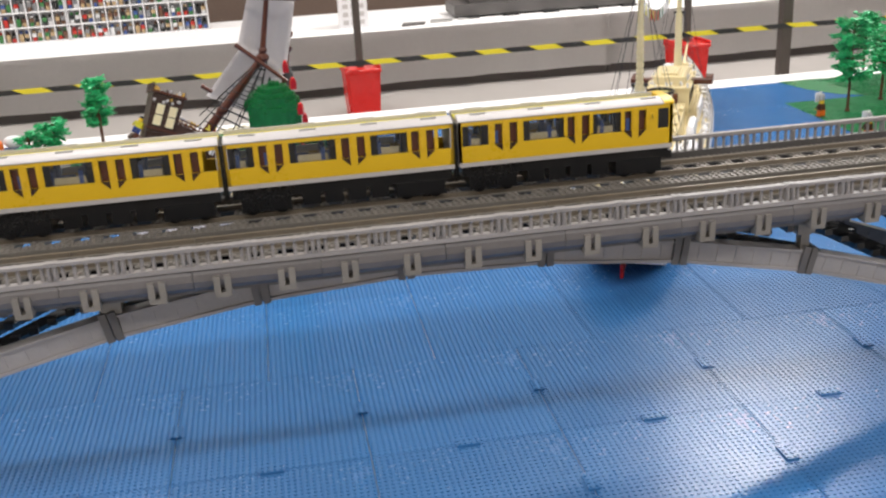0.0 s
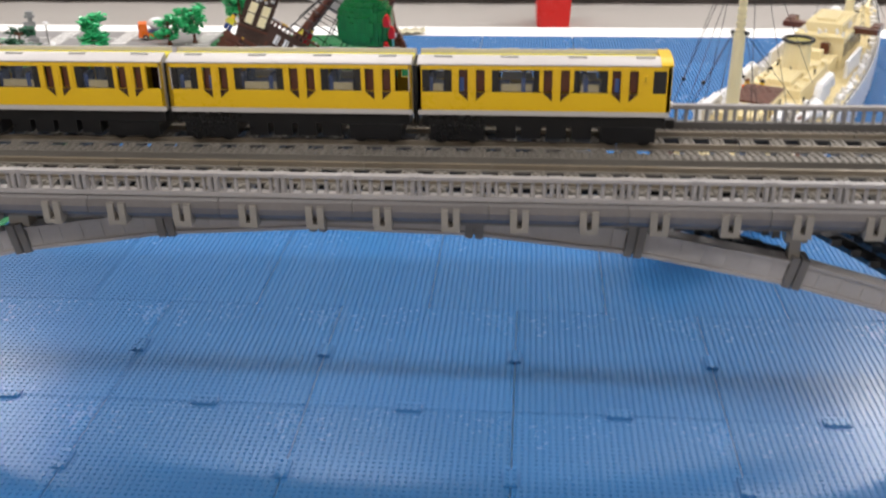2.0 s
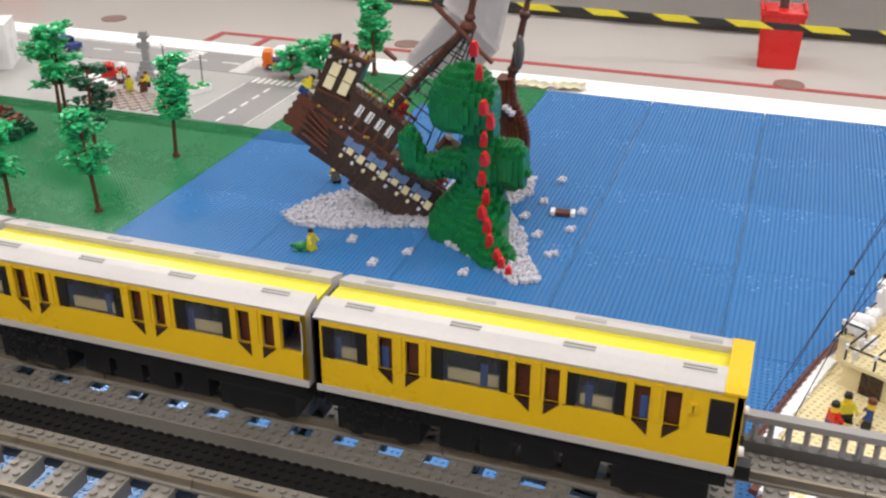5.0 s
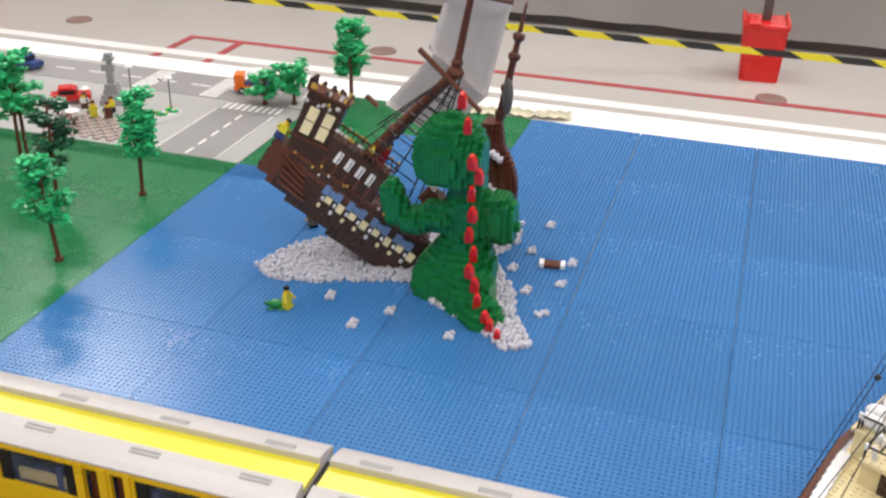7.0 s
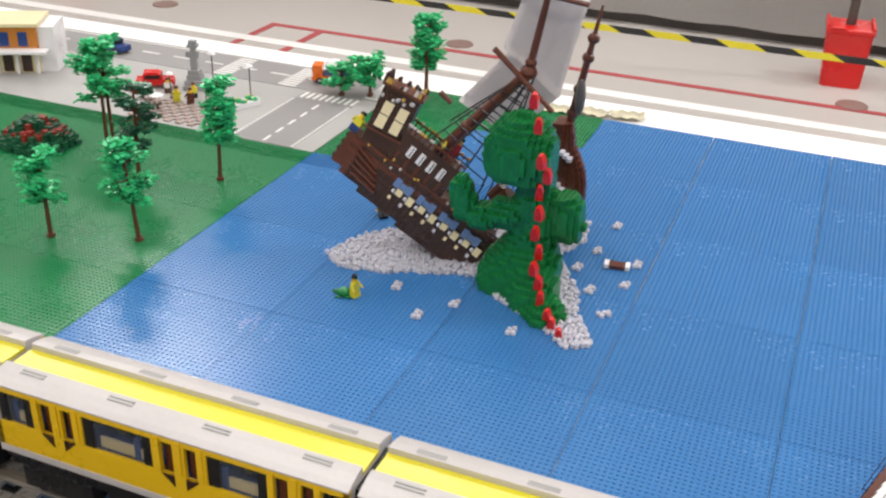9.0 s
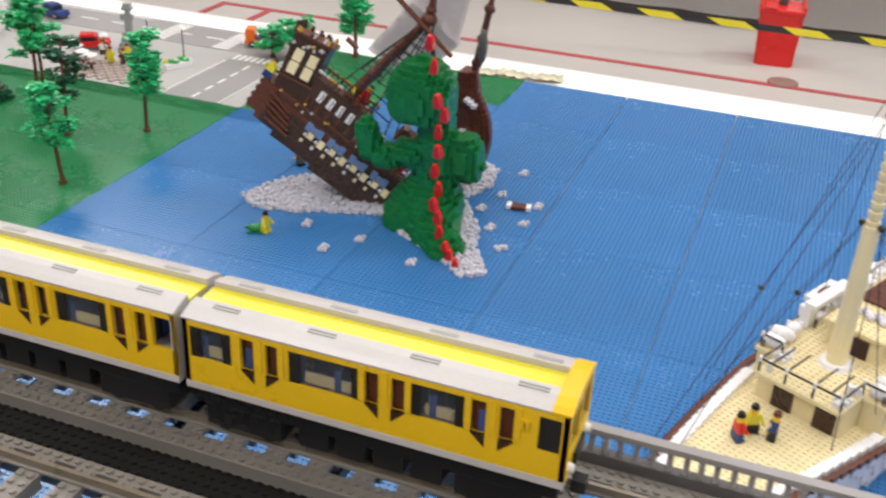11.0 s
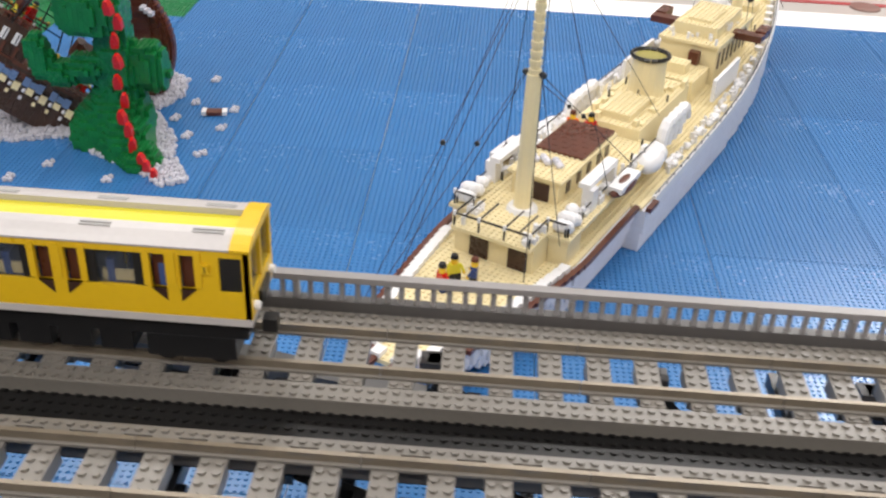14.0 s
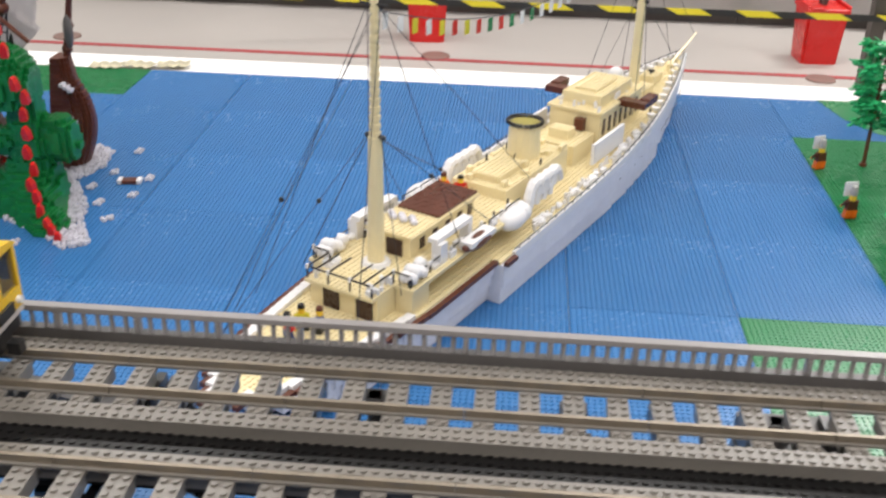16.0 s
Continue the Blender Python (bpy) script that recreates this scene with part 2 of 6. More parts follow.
def plate_mesh(name, material, nx=32, ny=32, size=P):
    """A studded baseplate, corner at the origin: slab with rounded-off studs, in one mesh."""
    g = 0.0006
    h = 0.0016
    verts = [(g, g, 0), (size - g, g, 0), (size - g, size - g, 0), (g, size - g, 0)]
    verts += [(x, y, h) for x, y, _ in verts]
    faces = [(3, 2, 1, 0), (4, 5, 6, 7), (0, 1, 5, 4), (1, 2, 6, 5), (2, 3, 7, 6), (3, 0, 4, 7)]
    n, r, hh = 6, 0.0024, 0.0014
    ring = [(math.cos(2 * math.pi * i / n), math.sin(2 * math.pi * i / n)) for i in range(n)]
    px, py = size / nx, size / ny
    for i in range(nx):
        for j in range(ny):
            cx, cy = (i + 0.5) * px, (j + 0.5) * py
            k = len(verts)
            verts += [(cx + r * c, cy + r * s, h) for c, s in ring]
            verts += [(cx + r * c * 0.94, cy + r * s * 0.94, h + hh) for c, s in ring]
            faces += [(k + a, k + (a + 1) % n, k + n + (a + 1) % n, k + n + a) for a in range(n)]
            faces.append(tuple(range(k + n, k + 2 * n)))
    me = bpy.data.meshes.new(name)
    me.from_pydata(verts, [], faces)
    me.materials.append(material)
    return me


def table():
    bm = bmesh.new()
    box(bm, -2.6, 2.6, -0.72, 1.885, -0.04, -0.004)
    t = thing("layout_table", pose(0, 0, 0), "long exhibition table covered with a white cloth", "table", kind="structure")
    part("tabletop", bm, CLOTH, t)
    bm = bmesh.new()
    box(bm, -2.6, 2.6, 1.885, 1.893, -0.42, -0.005)
    box(bm, -2.6, 2.6, -0.728, -0.72, -0.42, -0.005)
    part("cloth_edge", bm, CLOTH, t)
    for x in (-2.4, -0.8, 0.8, 2.4):
        for y in (-0.6, 1.75):
            bm = bmesh.new()
            box(bm, x - 0.025, x + 0.025, y - 0.025, y + 0.025, FLOOR_Z, -0.04)
            part("leg", bm, TABLEWOOD, t)


table()
water = thing("water", pose(0, 0, 0), "blue studded baseplates laid as river and lake", "water", kind="structure")
grass = thing("ground", pose(0, 0, 0), "green studded baseplates laid as grass banks", "grass", kind="structure")
mesh_blue, mesh_green = plate_mesh("blue_baseplate", BLUE), plate_mesh("green_baseplate", GREEN)
rnd = random.Random(4)


def lay(me, parent, x, y, sx=1.0, sy=1.0):
    ob = new("baseplate", me)
    ob.parent = parent
    x += 0.0011 if abs(x - 0.128) < 0.01 and y > 0.9 else 0.0006 if abs(x + 0.128) < 0.01 and y > 0.9 else 0.0
    ob.matrix_basis = pose(x, y, 0.0003 * rnd.random() - 0.0003, 0.06 * (rnd.random() - 0.5), 0.06 * (rnd.random() - 0.5), 0) @ Matrix.Diagonal((sx, sy, 1, 1))


for i in range(-9, 9):                      # river, seams on multiples of the plate
    for y in (-0.64, -0.384, -0.128):
        lay(mesh_blue, water, i * P, y)
for r in range(6):                          # lake, shifted by half a plate
    y = 0.128 + r * ROW
    for i in range(-10, 9):
        x = -0.128 + i * P
        xm = x + 0.128
        if x < -0.9:
            if y < 1.2:
                lay(mesh_green, grass, x, y, 1, ROW / P)
        elif x < -0.39 and y > 1.2:
            continue
        elif x > 1.15 and not (y > 1.4 and x < 1.3):
            lay(mesh_green, grass, x, y, 1, ROW / P)
        elif x > 0.89 and y < 0.5:
            lay(mesh_green, grass, x, y, 1, ROW / P)
        else:
            lay(mesh_blue, water, x, y, 1, ROW / P)
for i in range(-10, -1):                     # narrow strips up to the edge of town and shore
    lay(mesh_green if i < -3 else mesh_blue, grass if i < -3 else water, -0.128 + i * P, 1.2128, 1, 0.0592 / P)
for i, y, deep, me, under in ((0, 1.272, 0.283, mesh_green, grass), (0, 1.555, 0.2, mesh_green, grass), (1, 1.272, 0.283, mesh_blue, water), (1, 1.555, 0.2, mesh_green, grass)):
    lay(me, under, -0.896 + i * P, y, 1, deep / P)   # grass and water behind the wrecked ship
bm = bmesh.new()
slab(bm, ((1.27, 1.755), (1.30, 1.62), (1.35, 1.53), (1.408, 1.49), (1.408, 1.755)), 0.0021, 0.0032)
tagged(part("shore_piece", bm, GREEN, grass))


def clip_tiles():
    """Blue two by four pieces that hold neighbouring plates together."""
    for i in range(-5, 6):
        for j, y in ((0, 0.0), (1, -0.256), (2, -0.512)):
            c = thing("joining_plate", pose(i * P, y, 0.0022), "small blue plate joining two baseplates", "joining plate", "plates joining the baseplates")
            bm = bmesh.new()
            box(bm, -0.0078, 0.0078, -0.0158, 0.0158, 0, 0.0032)
            for a in (-0.004, 0.004):
                for b in (-0.012, -0.004, 0.004, 0.012):
                    stud(bm, a, b, 0.0032)
            part("plate", bm, BLUE, c)
        for y in (-0.128, -0.384):
            c = thing("joining_plate", pose((i + 0.5) * P, y, 0.0022, 0, 0, 90), "small blue plate joining two baseplates", "joining plate", "plates joining the baseplates")
            bm = bmesh.new()
            box(bm, -0.0078, 0.0078, -0.0158, 0.0158, 0, 0.0032)
            for a in (-0.004, 0.004):
                for b in (-0.012, -0.004, 0.004, 0.012):
                    stud(bm, a, b, 0.0032)
            part("plate", bm, BLUE, c)


clip_tiles()


# ---- road and plaza ----
def roads():
    y0, y1 = 1.272, BACK_Y + 0.03
    bm = bmesh.new()
    box(bm, -2.5, -0.898, y0, y1, 0, 0.0018)
    t = tagged(part("pavement", bm, PAVE), "light grey baseplates laid as pavement", "pavement", kind="structure")
    bm = bmesh.new()
    box(bm, -1.10, -0.95, y0 + 0.002, 1.62, 0.0018, 0.0028)
    box(bm, -2.5, -0.90, 1.62, 1.775, 0.0018, 0.0028)
    part("roadway", bm, ROAD, t)
    bm = bmesh.new()
    z0, z1 = 0.0028, 0.0034
    for k in range(5):
        box(bm, -1.028, -1.022, y0 + 0.01 + k * 0.055, y0 + 0.042 + k * 0.055, z0, z1)
    for x in (-1.102, -0.952):
        for k in range(22):
            box(bm, x - 0.003, x + 0.003, y0 + 0.005 + 0.0126 * k, y0 + 0.012 + 0.0126 * k, z0, z1)
    for k in range(9):
        x = -1.095 + k * 0.017
        box(bm, x, x + 0.009, 1.565, 1.605, z0, z1)
    for k in range(14):
        x = -2.45 + k * 0.10
        box(bm, x, x + 0.055, 1.694, 1.700, z0, z1)
    for x in (-1.357, -1.165, -0.925):
        for k in range(9):
            box(bm, x - 0.026, x + 0.022, 1.628 + 0.0162 * k, 1.637 + 0.0162 * k, z0, z1)
    box(bm, -2.45, -1.47, 1.765, 1.769, z0, z1)
    part("road_marking", bm, LINEWHITE, t)
    bm = bmesh.new()
    for i in range(14):
        for j in range(8):
            if (i + j) % 2:
                x, y = -1.40 + i * 0.016, 1.285 + j * 0.016
                box(bm, x, x + 0.0155, y, y + 0.0155, 0.0018, 0.005)
    pieces("paving_tile", bm, mat("plaza_brown", (0.36, 0.27, 0.24), 0.4, 0.1, 60, per_object=0.1), t)


roads()


# ---- railway bridge ----
U = 0.0085                      # one stud of the bridge
SL = 0.034                      # sleeper spacing
DECK = 0.318
FAR_Y, NEAR_Y = -0.046, -0.180  # centre lines of the two tracks
BX0, BX1 = -1.25, 1.45
FRONT, REAR = -0.222, 0.006
FACE = -0.236                   # front face of the deck, proud of the arch


def arch_z(x):
    return 0.286 - 0.263 * (x + 0.168) ** 2


def beam_along(bm, y0, y1, z0, z1, step=0.136, mi=0):
    box(bm, BX0, BX1, y0, y1, z0, z1, mi)


def bridge():
    B = thing("railway_bridge", pose(0, 0, 0), "grey toy brick railway arch bridge with two tracks", "bridge")
    # long girders that carry the tracks
    for name, y0, y1, z0, z1, m in (("front_girder", FACE + 0.0005, NEAR_Y - 0.030, 0.300, DECK, DGREY), ("girder", NEAR_Y + 0.031, NEAR_Y + 0.036, 0.307, DECK, DGREY),
                                    ("girder", FAR_Y - 0.036, FAR_Y - 0.031, 0.296, DECK, DGREY), ("rear_girder", FAR_Y + 0.033, REAR, 0.311, DECK, DGREY),
                                    ("gutter", NEAR_Y + 0.036, FAR_Y - 0.036, 0.298, 0.309, GUTTER)):
        bm = bmesh.new()
        beam_along(bm, y0, y1, z0, z1)
        if name == "gutter":
            n = int((BX1 - BX0) / U)
            for i in range(n):
                for k in range(7):
                    stud(bm, BX0 + (i + 0.5) * U, y0 + 0.0055 + k * U, z1, 0.0026, 0.0012, 6)
        part(name, bm, m, B)
    # studded strips beside the tracks
    for y, w, lift in ((FAR_Y - 0.0422, 2, 0.0), (NEAR_Y + 0.0317, 1, 0.009), (FAR_Y + 0.043, 2, 0.0)):
        bm = bmesh.new()
        beam_along(bm, y - w * U / 2, y + w * U / 2, DECK + lift + 0.0002, DECK + lift + 0.0032)
        beam_along(bm, y - w * U / 2 + 0.0006, y + w * U / 2 - 0.0006, DECK - 0.0092, DECK + lift)
        for i in range(int((BX1 - BX0) / U)):
            for k in range(w):
                stud(bm, BX0 + (i + 0.5) * U, y - w * U / 2 + (k + 0.5) * U, DECK + lift + 0.0032, 0.0026, 0.0018, 6)
        part("stud_strip", bm, GREY, B)
    # rounded fascia with paired brackets
    prof = [(0.0, 0.305), (-0.007, 0.306), (-0.011, 0.311), (-0.0125, 0.318), (-0.010, 0.325), (-0.006, 0.329), (0.0, 0.3295)]
    bm = bmesh.new()
    a = [bm.verts.new((0.0002, FACE + y, z)) for y, z in prof]
    b = [bm.verts.new((0.1356, FACE + y, z)) for y, z in prof]
    for i in range(len(prof) - 1):
        bm.faces.new((a[i], a[i + 1], b[i + 1], b[i]))
    bm.faces.new(a[::-1])
    bm.faces.new(b)
    f = part("fascia", bm, FASCIA, B)
    f.location.x = BX0
    for k in range(1, int((BX1 - BX0) / 0.136) + 1):
        o = new("fascia", f.data)
        o.parent, o.location = B, (BX0 + 0.136 * k, 0, 0)
    bracket = None
    for i in range(int((BX1 - BX0) / (8 * U))):
        x = BX0 + 0.03 + i * 8 * U
        if bracket is None:
            bm = bmesh.new()
            for d in (-0.0058, 0.0058):
                box(bm, d - 0.0034, d + 0.0034, -0.0148, 0, 0.304, 0.3225)
            box(bm, -0.0090, 0.0090, -0.0140, 0, 0.2985, 0.3036)
            bracket = part("bracket", bm, GREY, B).data
            bpy.data.objects["bracket"].location = (x, FACE, 0)
        else:
            o = new("bracket", bracket)
            o.parent, o.location = B, (x, FACE, 0)
    # sleepers, with studs, and rails
    bm = bmesh.new()
    box(bm, -0.0082, 0.0082, -0.033, 0.033, 0, 0.0036)
    box(bm, -0.0078, 0.0078, -0.0172, 0.0172, -0.0090, -0.0001)
    for a in (-U / 2, U / 2):
        for k in range(8):
            if k not in (1, 6):
                stud(bm, a, (k - 3.5) * U, 0.0036, 0.0026, 0.0018)
    sleeper = None
    for e in (-0.0305, 0.0275):                # the near track lies on two low bearers
        bearer = bmesh.new()
        beam_along(bearer, NEAR_Y - 0.006 + e - 0.002, NEAR_Y - 0.006 + e + 0.002, DECK - 0.003, DECK + 0.009)
        part("bearer", bearer, DGREY, B)
    for y, lift in ((FAR_Y, DECK), (NEAR_Y - 0.006, DECK + 0.009)):
        for i in range(int((BX1 - BX0) / SL)):
            if sleeper is None:
                o = part("sleeper", bm, GREY, B)
                sleeper = o.data
            else:
                o = new("sleeper", sleeper)
                o.parent = B
            o.location = (BX0 + 0.0145 + i * SL, y, lift)
        for d in (-0.0215, 0.0215):
            bm = bmesh.new()
            box(bm, 0.0003, 0.1357, -0.0042, 0.0042, 0.0037, 0.0056, 0)
            box(bm, 0.0003, 0.1357, -0.0017, 0.0017, 0.0050, 0.0112, 1)
            f = part("rail", bm, (GREY, RAILMETAL), B)
            f.location = (BX0, y + d, lift)
            for k in range(1, int((BX1 - BX0) / 0.136) + 1):
                o = new("rail", f.data)
                o.parent, o.location = B, (BX0 + 0.136 * k, y + d, lift)
    # parapets: base, top bar, posts and balusters
    for y, name, low, high in ((FACE - 0.004, "front", 0.0165, 0.0325), (REAR + 0.004, "rear", 0.0125, 0.0285)):
        bm = bmesh.new()
        beam_along(bm, y - 0.0045, y + 0.0045, DECK + (0.0115 if name == "front" else 0.001), DECK + low)
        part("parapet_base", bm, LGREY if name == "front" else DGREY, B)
        bm = bmesh.new()
        beam_along(bm, y - 0.0042, y + 0.0042, DECK + high, DECK + high + (0.0035 if name == "front" else 0.005), 0.068)
        part("handrail", bm, LGREY, B)
        post = bal = None
        n = int((BX1 - BX0) / (8 * U))
        for i in range(n):
            x = BX0 + 0.03 + 8 * U * 0.5 + i * 8 * U
            if post is None:
                bm = bmesh.new()
                for e in ((-0.0032, 0.0032) if name == "front" else (0,)):
                    box(bm, e - 0.0022, e + 0.0022, -0.0036, 0.0036, low, high)
                    box(bm, e - 0.0027, e + 0.0027, -0.0046, 0.0046, high, high + 0.0042)
                    rod(bm, (e, -0.0040, low + 0.003), (e, -0.0040, high - 0.002), 0.0022, 0.0016, 8)
                post = part("post", bm, LGREY, B)
                post.location = (x, y, DECK)
                post = post.data
                bm = bmesh.new()
                rod(bm, (0, 0, low), (0, 0, low + 0.004), 0.0030, 0.0018, 6)
                rod(bm, (0, 0, low + 0.004), (0, 0, high - 0.003), 0.0021, 0.0021, 6)
                rod(bm, (0, 0, high - 0.003), (0, 0, high), 0.0018, 0.0034, 6)
                bal = part("baluster", bm, LGREY, B)
                bal.location = (x + 0.0105, y, DECK)
                bal = bal.data
                ks = range(1, 5)
            else:
                o = new("post", post)
                o.parent, o.location = B, (x, y, DECK)
                ks = range(5)
            for k in ks:
                o = new("baluster", bal)
                o.parent, o.location = B, (x + 0.0105 + k * 0.0118, y, DECK)
    # arch ribs: boxed segments between joint blocks, four ribs deep
    joints = [-0.850 + 0.1615 * k for k in range(12)]
    for yi, y in enumerate((FRONT + 0.004, REAR - 0.022)):
        for a, b in zip(joints, joints[1:]):
            za, zb = arch_z(a), arch_z(b)
            if max(za, zb) < 0.0:
                continue
            h = 0.026
            ang = math.atan2(zb - za, b - a)
            L = math.hypot(b - a, zb - za)
            m = pose(a, y, za) @ Matrix.Rotation(-ang, 4, "Y")
            bm = bmesh.new()
            box(bm, 0.009, L - 0.009, 0, 0.016, 0.003, h - 0.003, 0, m)
            box(bm, 0.004, L - 0.004, -0.002, 0.018, -0.001, 0.0028, 0, m)
            box(bm, 0.004, L - 0.004, -0.002, 0.018, h - 0.0028, h, 0, m)
            for k in range(1, 7):
                box(bm, L * k / 7 - 0.0006, L * k / 7 + 0.0006, -0.0008, 0, 0.003, h - 0.003, 0, m)
            # rear ribs a darker grey, shade under the deck put in their colour
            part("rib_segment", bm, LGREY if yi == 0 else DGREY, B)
        for x in joints:
            z = arch_z(x)
            if z < 0:
                continue
            bm = bmesh.new()
            m = pose(x, y, z) @ Matrix.Rotation(math.atan(0.526 * (x + 0.168)), 4, "Y")
            box(bm, -0.0092, -0.001, -0.004, 0.02, -0.003, 0.031, 0, m)
            box(bm, 0.001, 0.0092, -0.004, 0.02, -0.003, 0.031, 0, m)
            box(bm, -0.003, 0.003, -0.001, 0.019, 0.0, 0.028, 0, m)
            part("joint_block", bm, DGREY, B)
            if z + 0.03 < 0.285:
                bm = bmesh.new()
                box(bm, x - 0.0055, x + 0.0055, y + 0.002, y + 0.014, z + 0.026, 0.2955)
                box(bm, x - 0.011, x + 0.011, y, y + 0.016, 0.280, 0.2955)
                # rear posts likewise coloured darker for the deck's shade
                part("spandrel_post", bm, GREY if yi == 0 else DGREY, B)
    # cross beams and dark braces under the deck
    for i, x in enumerate(BX0 + 0.0145 + SL * k for k in range(0, int((BX1 - BX0) / SL) - 1, 4)):
        bm = bmesh.new()
        box(bm, x - 0.004, x + 0.004, FRONT + 0.006, REAR - 0.002, 0.284, 0.2955)
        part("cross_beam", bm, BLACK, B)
    for x in joints:
        z = arch_z(x)
        if z < 0 or z > 0.255:
            continue
        s = 1 if x > -0.168 else -1
        for y in (FRONT + 0.03, -0.13, -0.06):
            bm = bmesh.new()
            p, q = Vector((x, y, z + 0.02)), Vector((x - s * 0.1615, y + 0.03, 0.29))
            rod(bm, p, q, 0.0075, 0.0075, 4)
            for k in range(8):
                c = p.lerp(q, (k + 0.5) / 8)
                box(bm, c.x - 0.005, c.x + 0.005, c.y - 0.011, c.y + 0.011, c.z - 0.004, c.z + 0.004)
            part("brace", bm, BLACK, B)
    # stone piers where the arch springs
    for x in (-1.02, 0.78):
        bm = bmesh.new()
        for k in range(24):
            w = 0.045 - 0.0002 * k + 0.001 * (k % 2)
            box(bm, x - w, x + w, FRONT - 0.01, REAR + 0.01, 0.0025 + k * 0.0118, 0.0025 + k * 0.0118 + 0.0115)
        pieces("pier_course", bm, DGREY, B)


bridge()


# ---- yellow train ----
def car(front):
    """One carriage, origin at the middle of its floor; the leading one has a cab."""
    L, W = 0.138, 0.0305
    z0, z1 = 0.041, 0.093          # yellow body, above the rail foot
    c = thing("train_carriage", pose(0, 0, 0), "yellow toy brick underground railway carriage with pale grey roof", "train carriage", "carriages of the yellow train")
    # side walls with openings: list of (x0, x1, kind)
    wins, doors = ((-0.135, -0.104), (-0.062, -0.006), (0.036, 0.081)), (-0.0835, 0.015, 0.1)
    if front:
        wins, doors = ((-0.133, -0.100), (-0.056, -0.002), (0.031, 0.071)), (-0.078, 0.0145, 0.0885)
    for side in (-1, 1):
        y0, y1 = sorted((side * W, side * (W - 0.003)))
        bm = bmesh.new()
        wz = 0.0655
        box(bm, -L, L, y0, y1, z0, wz - 0.004)
        box(bm, -L, L, y0, y1, z1 - 0.006, z1)
        cuts = []
        for a, b in wins:
            cuts.append((a, b))
        for d in doors:
            cuts += [(d - 0.0145, d - 0.0045), (d + 0.0045, d + 0.0145)]
        if front:
            cuts.append((0.1185, 0.133))
        else:
            cuts.append((0.119, 0.135))
        cuts.sort()
        x = -L
        for a, b in cuts:
            box(bm, x, a, y0, y1, wz - 0.004, z1 - 0.006)
            x = b
        box(bm, x, L, y0, y1, wz - 0.004, z1 - 0.006)
        # posts stand 1 mm proud beside each door
        for d in doors:
            for e in (-0.0165, 0, 0.0165):
                yy = side * (W + 0.001)
                box(bm, d + e - 0.0022, d + e + 0.0022, min(yy, side * W), max(yy, side * W), wz - 0.002, z1 - 0.003)
        part("side_wall", bm, YELLOW, c)
        for d in doors:                       # slanted recess corners below the door windows
            bm = bmesh.new()
            for e in (-1, 1):
                pts = [(d + e * 0.0045, wz - 0.0135), (d + e * 0.0045, wz - 0.004), (d + e * 0.0145, wz - 0.004)]
                yy = side * (W + 0.0004)
                vs = [bm.verts.new((px, yy, pz)) for px, pz in pts]
                vs2 = [bm.verts.new((px, side * (W - 0.002), pz)) for px, pz in pts]
                bm.faces.new(vs)
                bm.faces.new(vs2[::-1])
                for i in range(3):
                    bm.faces.new((vs[i], vs[(i + 1) % 3], vs2[(i + 1) % 3], vs2[i]))
            bmesh.ops.recalc_face_normals(bm, faces=bm.faces)
            part("door_recess", bm, DBROWN, c)
            bm = bmesh.new()
            yy = side * (W - 0.006)
            for e in (-1, 1):
                box(bm, d + e * 0.0095 - 0.0046, d + e * 0.0095 + 0.0046, yy - 0.0008, yy + 0.0008, z0, z1 - 0.004)
            part("door", bm, BROWN, c)
        for a, b in wins:
            w = part_window(a, b, side, W, wz, z1, c)
        if front:
            bm = bmesh.new()
            yy = side * (W - 0.0015)
            box(bm, 0.1188, 0.1327, yy - 0.0005, yy + 0.0005, wz - 0.004, z1 - 0.0065)
            part("cab_window", bm, BLACK, c)
            bm = bmesh.new()
            box(bm, 0.107, 0.1125, min(side * W, side * (W + 0.002)), max(side * W, side * (W + 0.002)), 0.075, 0.082)
            block = part("number_block", bm, YELLOW, c)
            txt = bpy.data.curves.new("number", "FONT")
            txt.body, txt.size, txt.align_x = "1", 0.0072, "CENTER"
            txt.materials.append(BLACK)
            o = new("number", txt)
            o.parent = block
            o.matrix_basis = pose(0.1098, side * (W + 0.0023), 0.0760, 90, 0, 0 if side < 0 else 180)
    # floor, interior seats
    bm = bmesh.new()
    box(bm, -L, L, -W - 0.0005, W + 0.0005, 0.0355, 0.0408)
    part("skirt", bm, ROOFGREY, c, "pale grey skirt strip")
    bm = bmesh.new()
    for k in range(7):
        x = -0.115 + k * 0.034
        for y in (-0.0165, 0.0165):
            box(bm, x - 0.010, x + 0.010, y - 0.009, y + 0.009, 0.0412, 0.060)
            box(bm, x - 0.011, x - 0.006, y - 0.009, y + 0.009, 0.060, 0.077)
    pieces("seat", bm, SEATCLR, c)
    bm = bmesh.new()
    # unseen ceiling plate added to block light; dark grey paints the inside dim
    box(bm, -L + 0.001, L - 0.001, -W + 0.007, W - 0.007, 0.0870, 0.0915)
    for x in (-0.09, 0.008, 0.095):
        box(bm, x - 0.002, x + 0.002, -W + 0.008, W - 0.008, 0.0412, 0.092)
    part("inner_bulkhead", bm, DGREY, c)
    # underframe
    bm = bmesh.new()
    box(bm, -L + 0.004, L - 0.004, -W + 0.004, W - 0.004, 0.022, 0.0353)
    for x in (-0.095, 0.095):
        box(bm, x - 0.030, x + 0.030, -W + 0.003, W - 0.003, 0.005, 0.0222)
        for d in (-0.018, 0.018):
            for y in (-0.0215, 0.0215):
                rod(bm, (x + d, y - 0.003, 0.0092), (x + d, y + 0.003, 0.0092), 0.0092, 0.0092, 14)
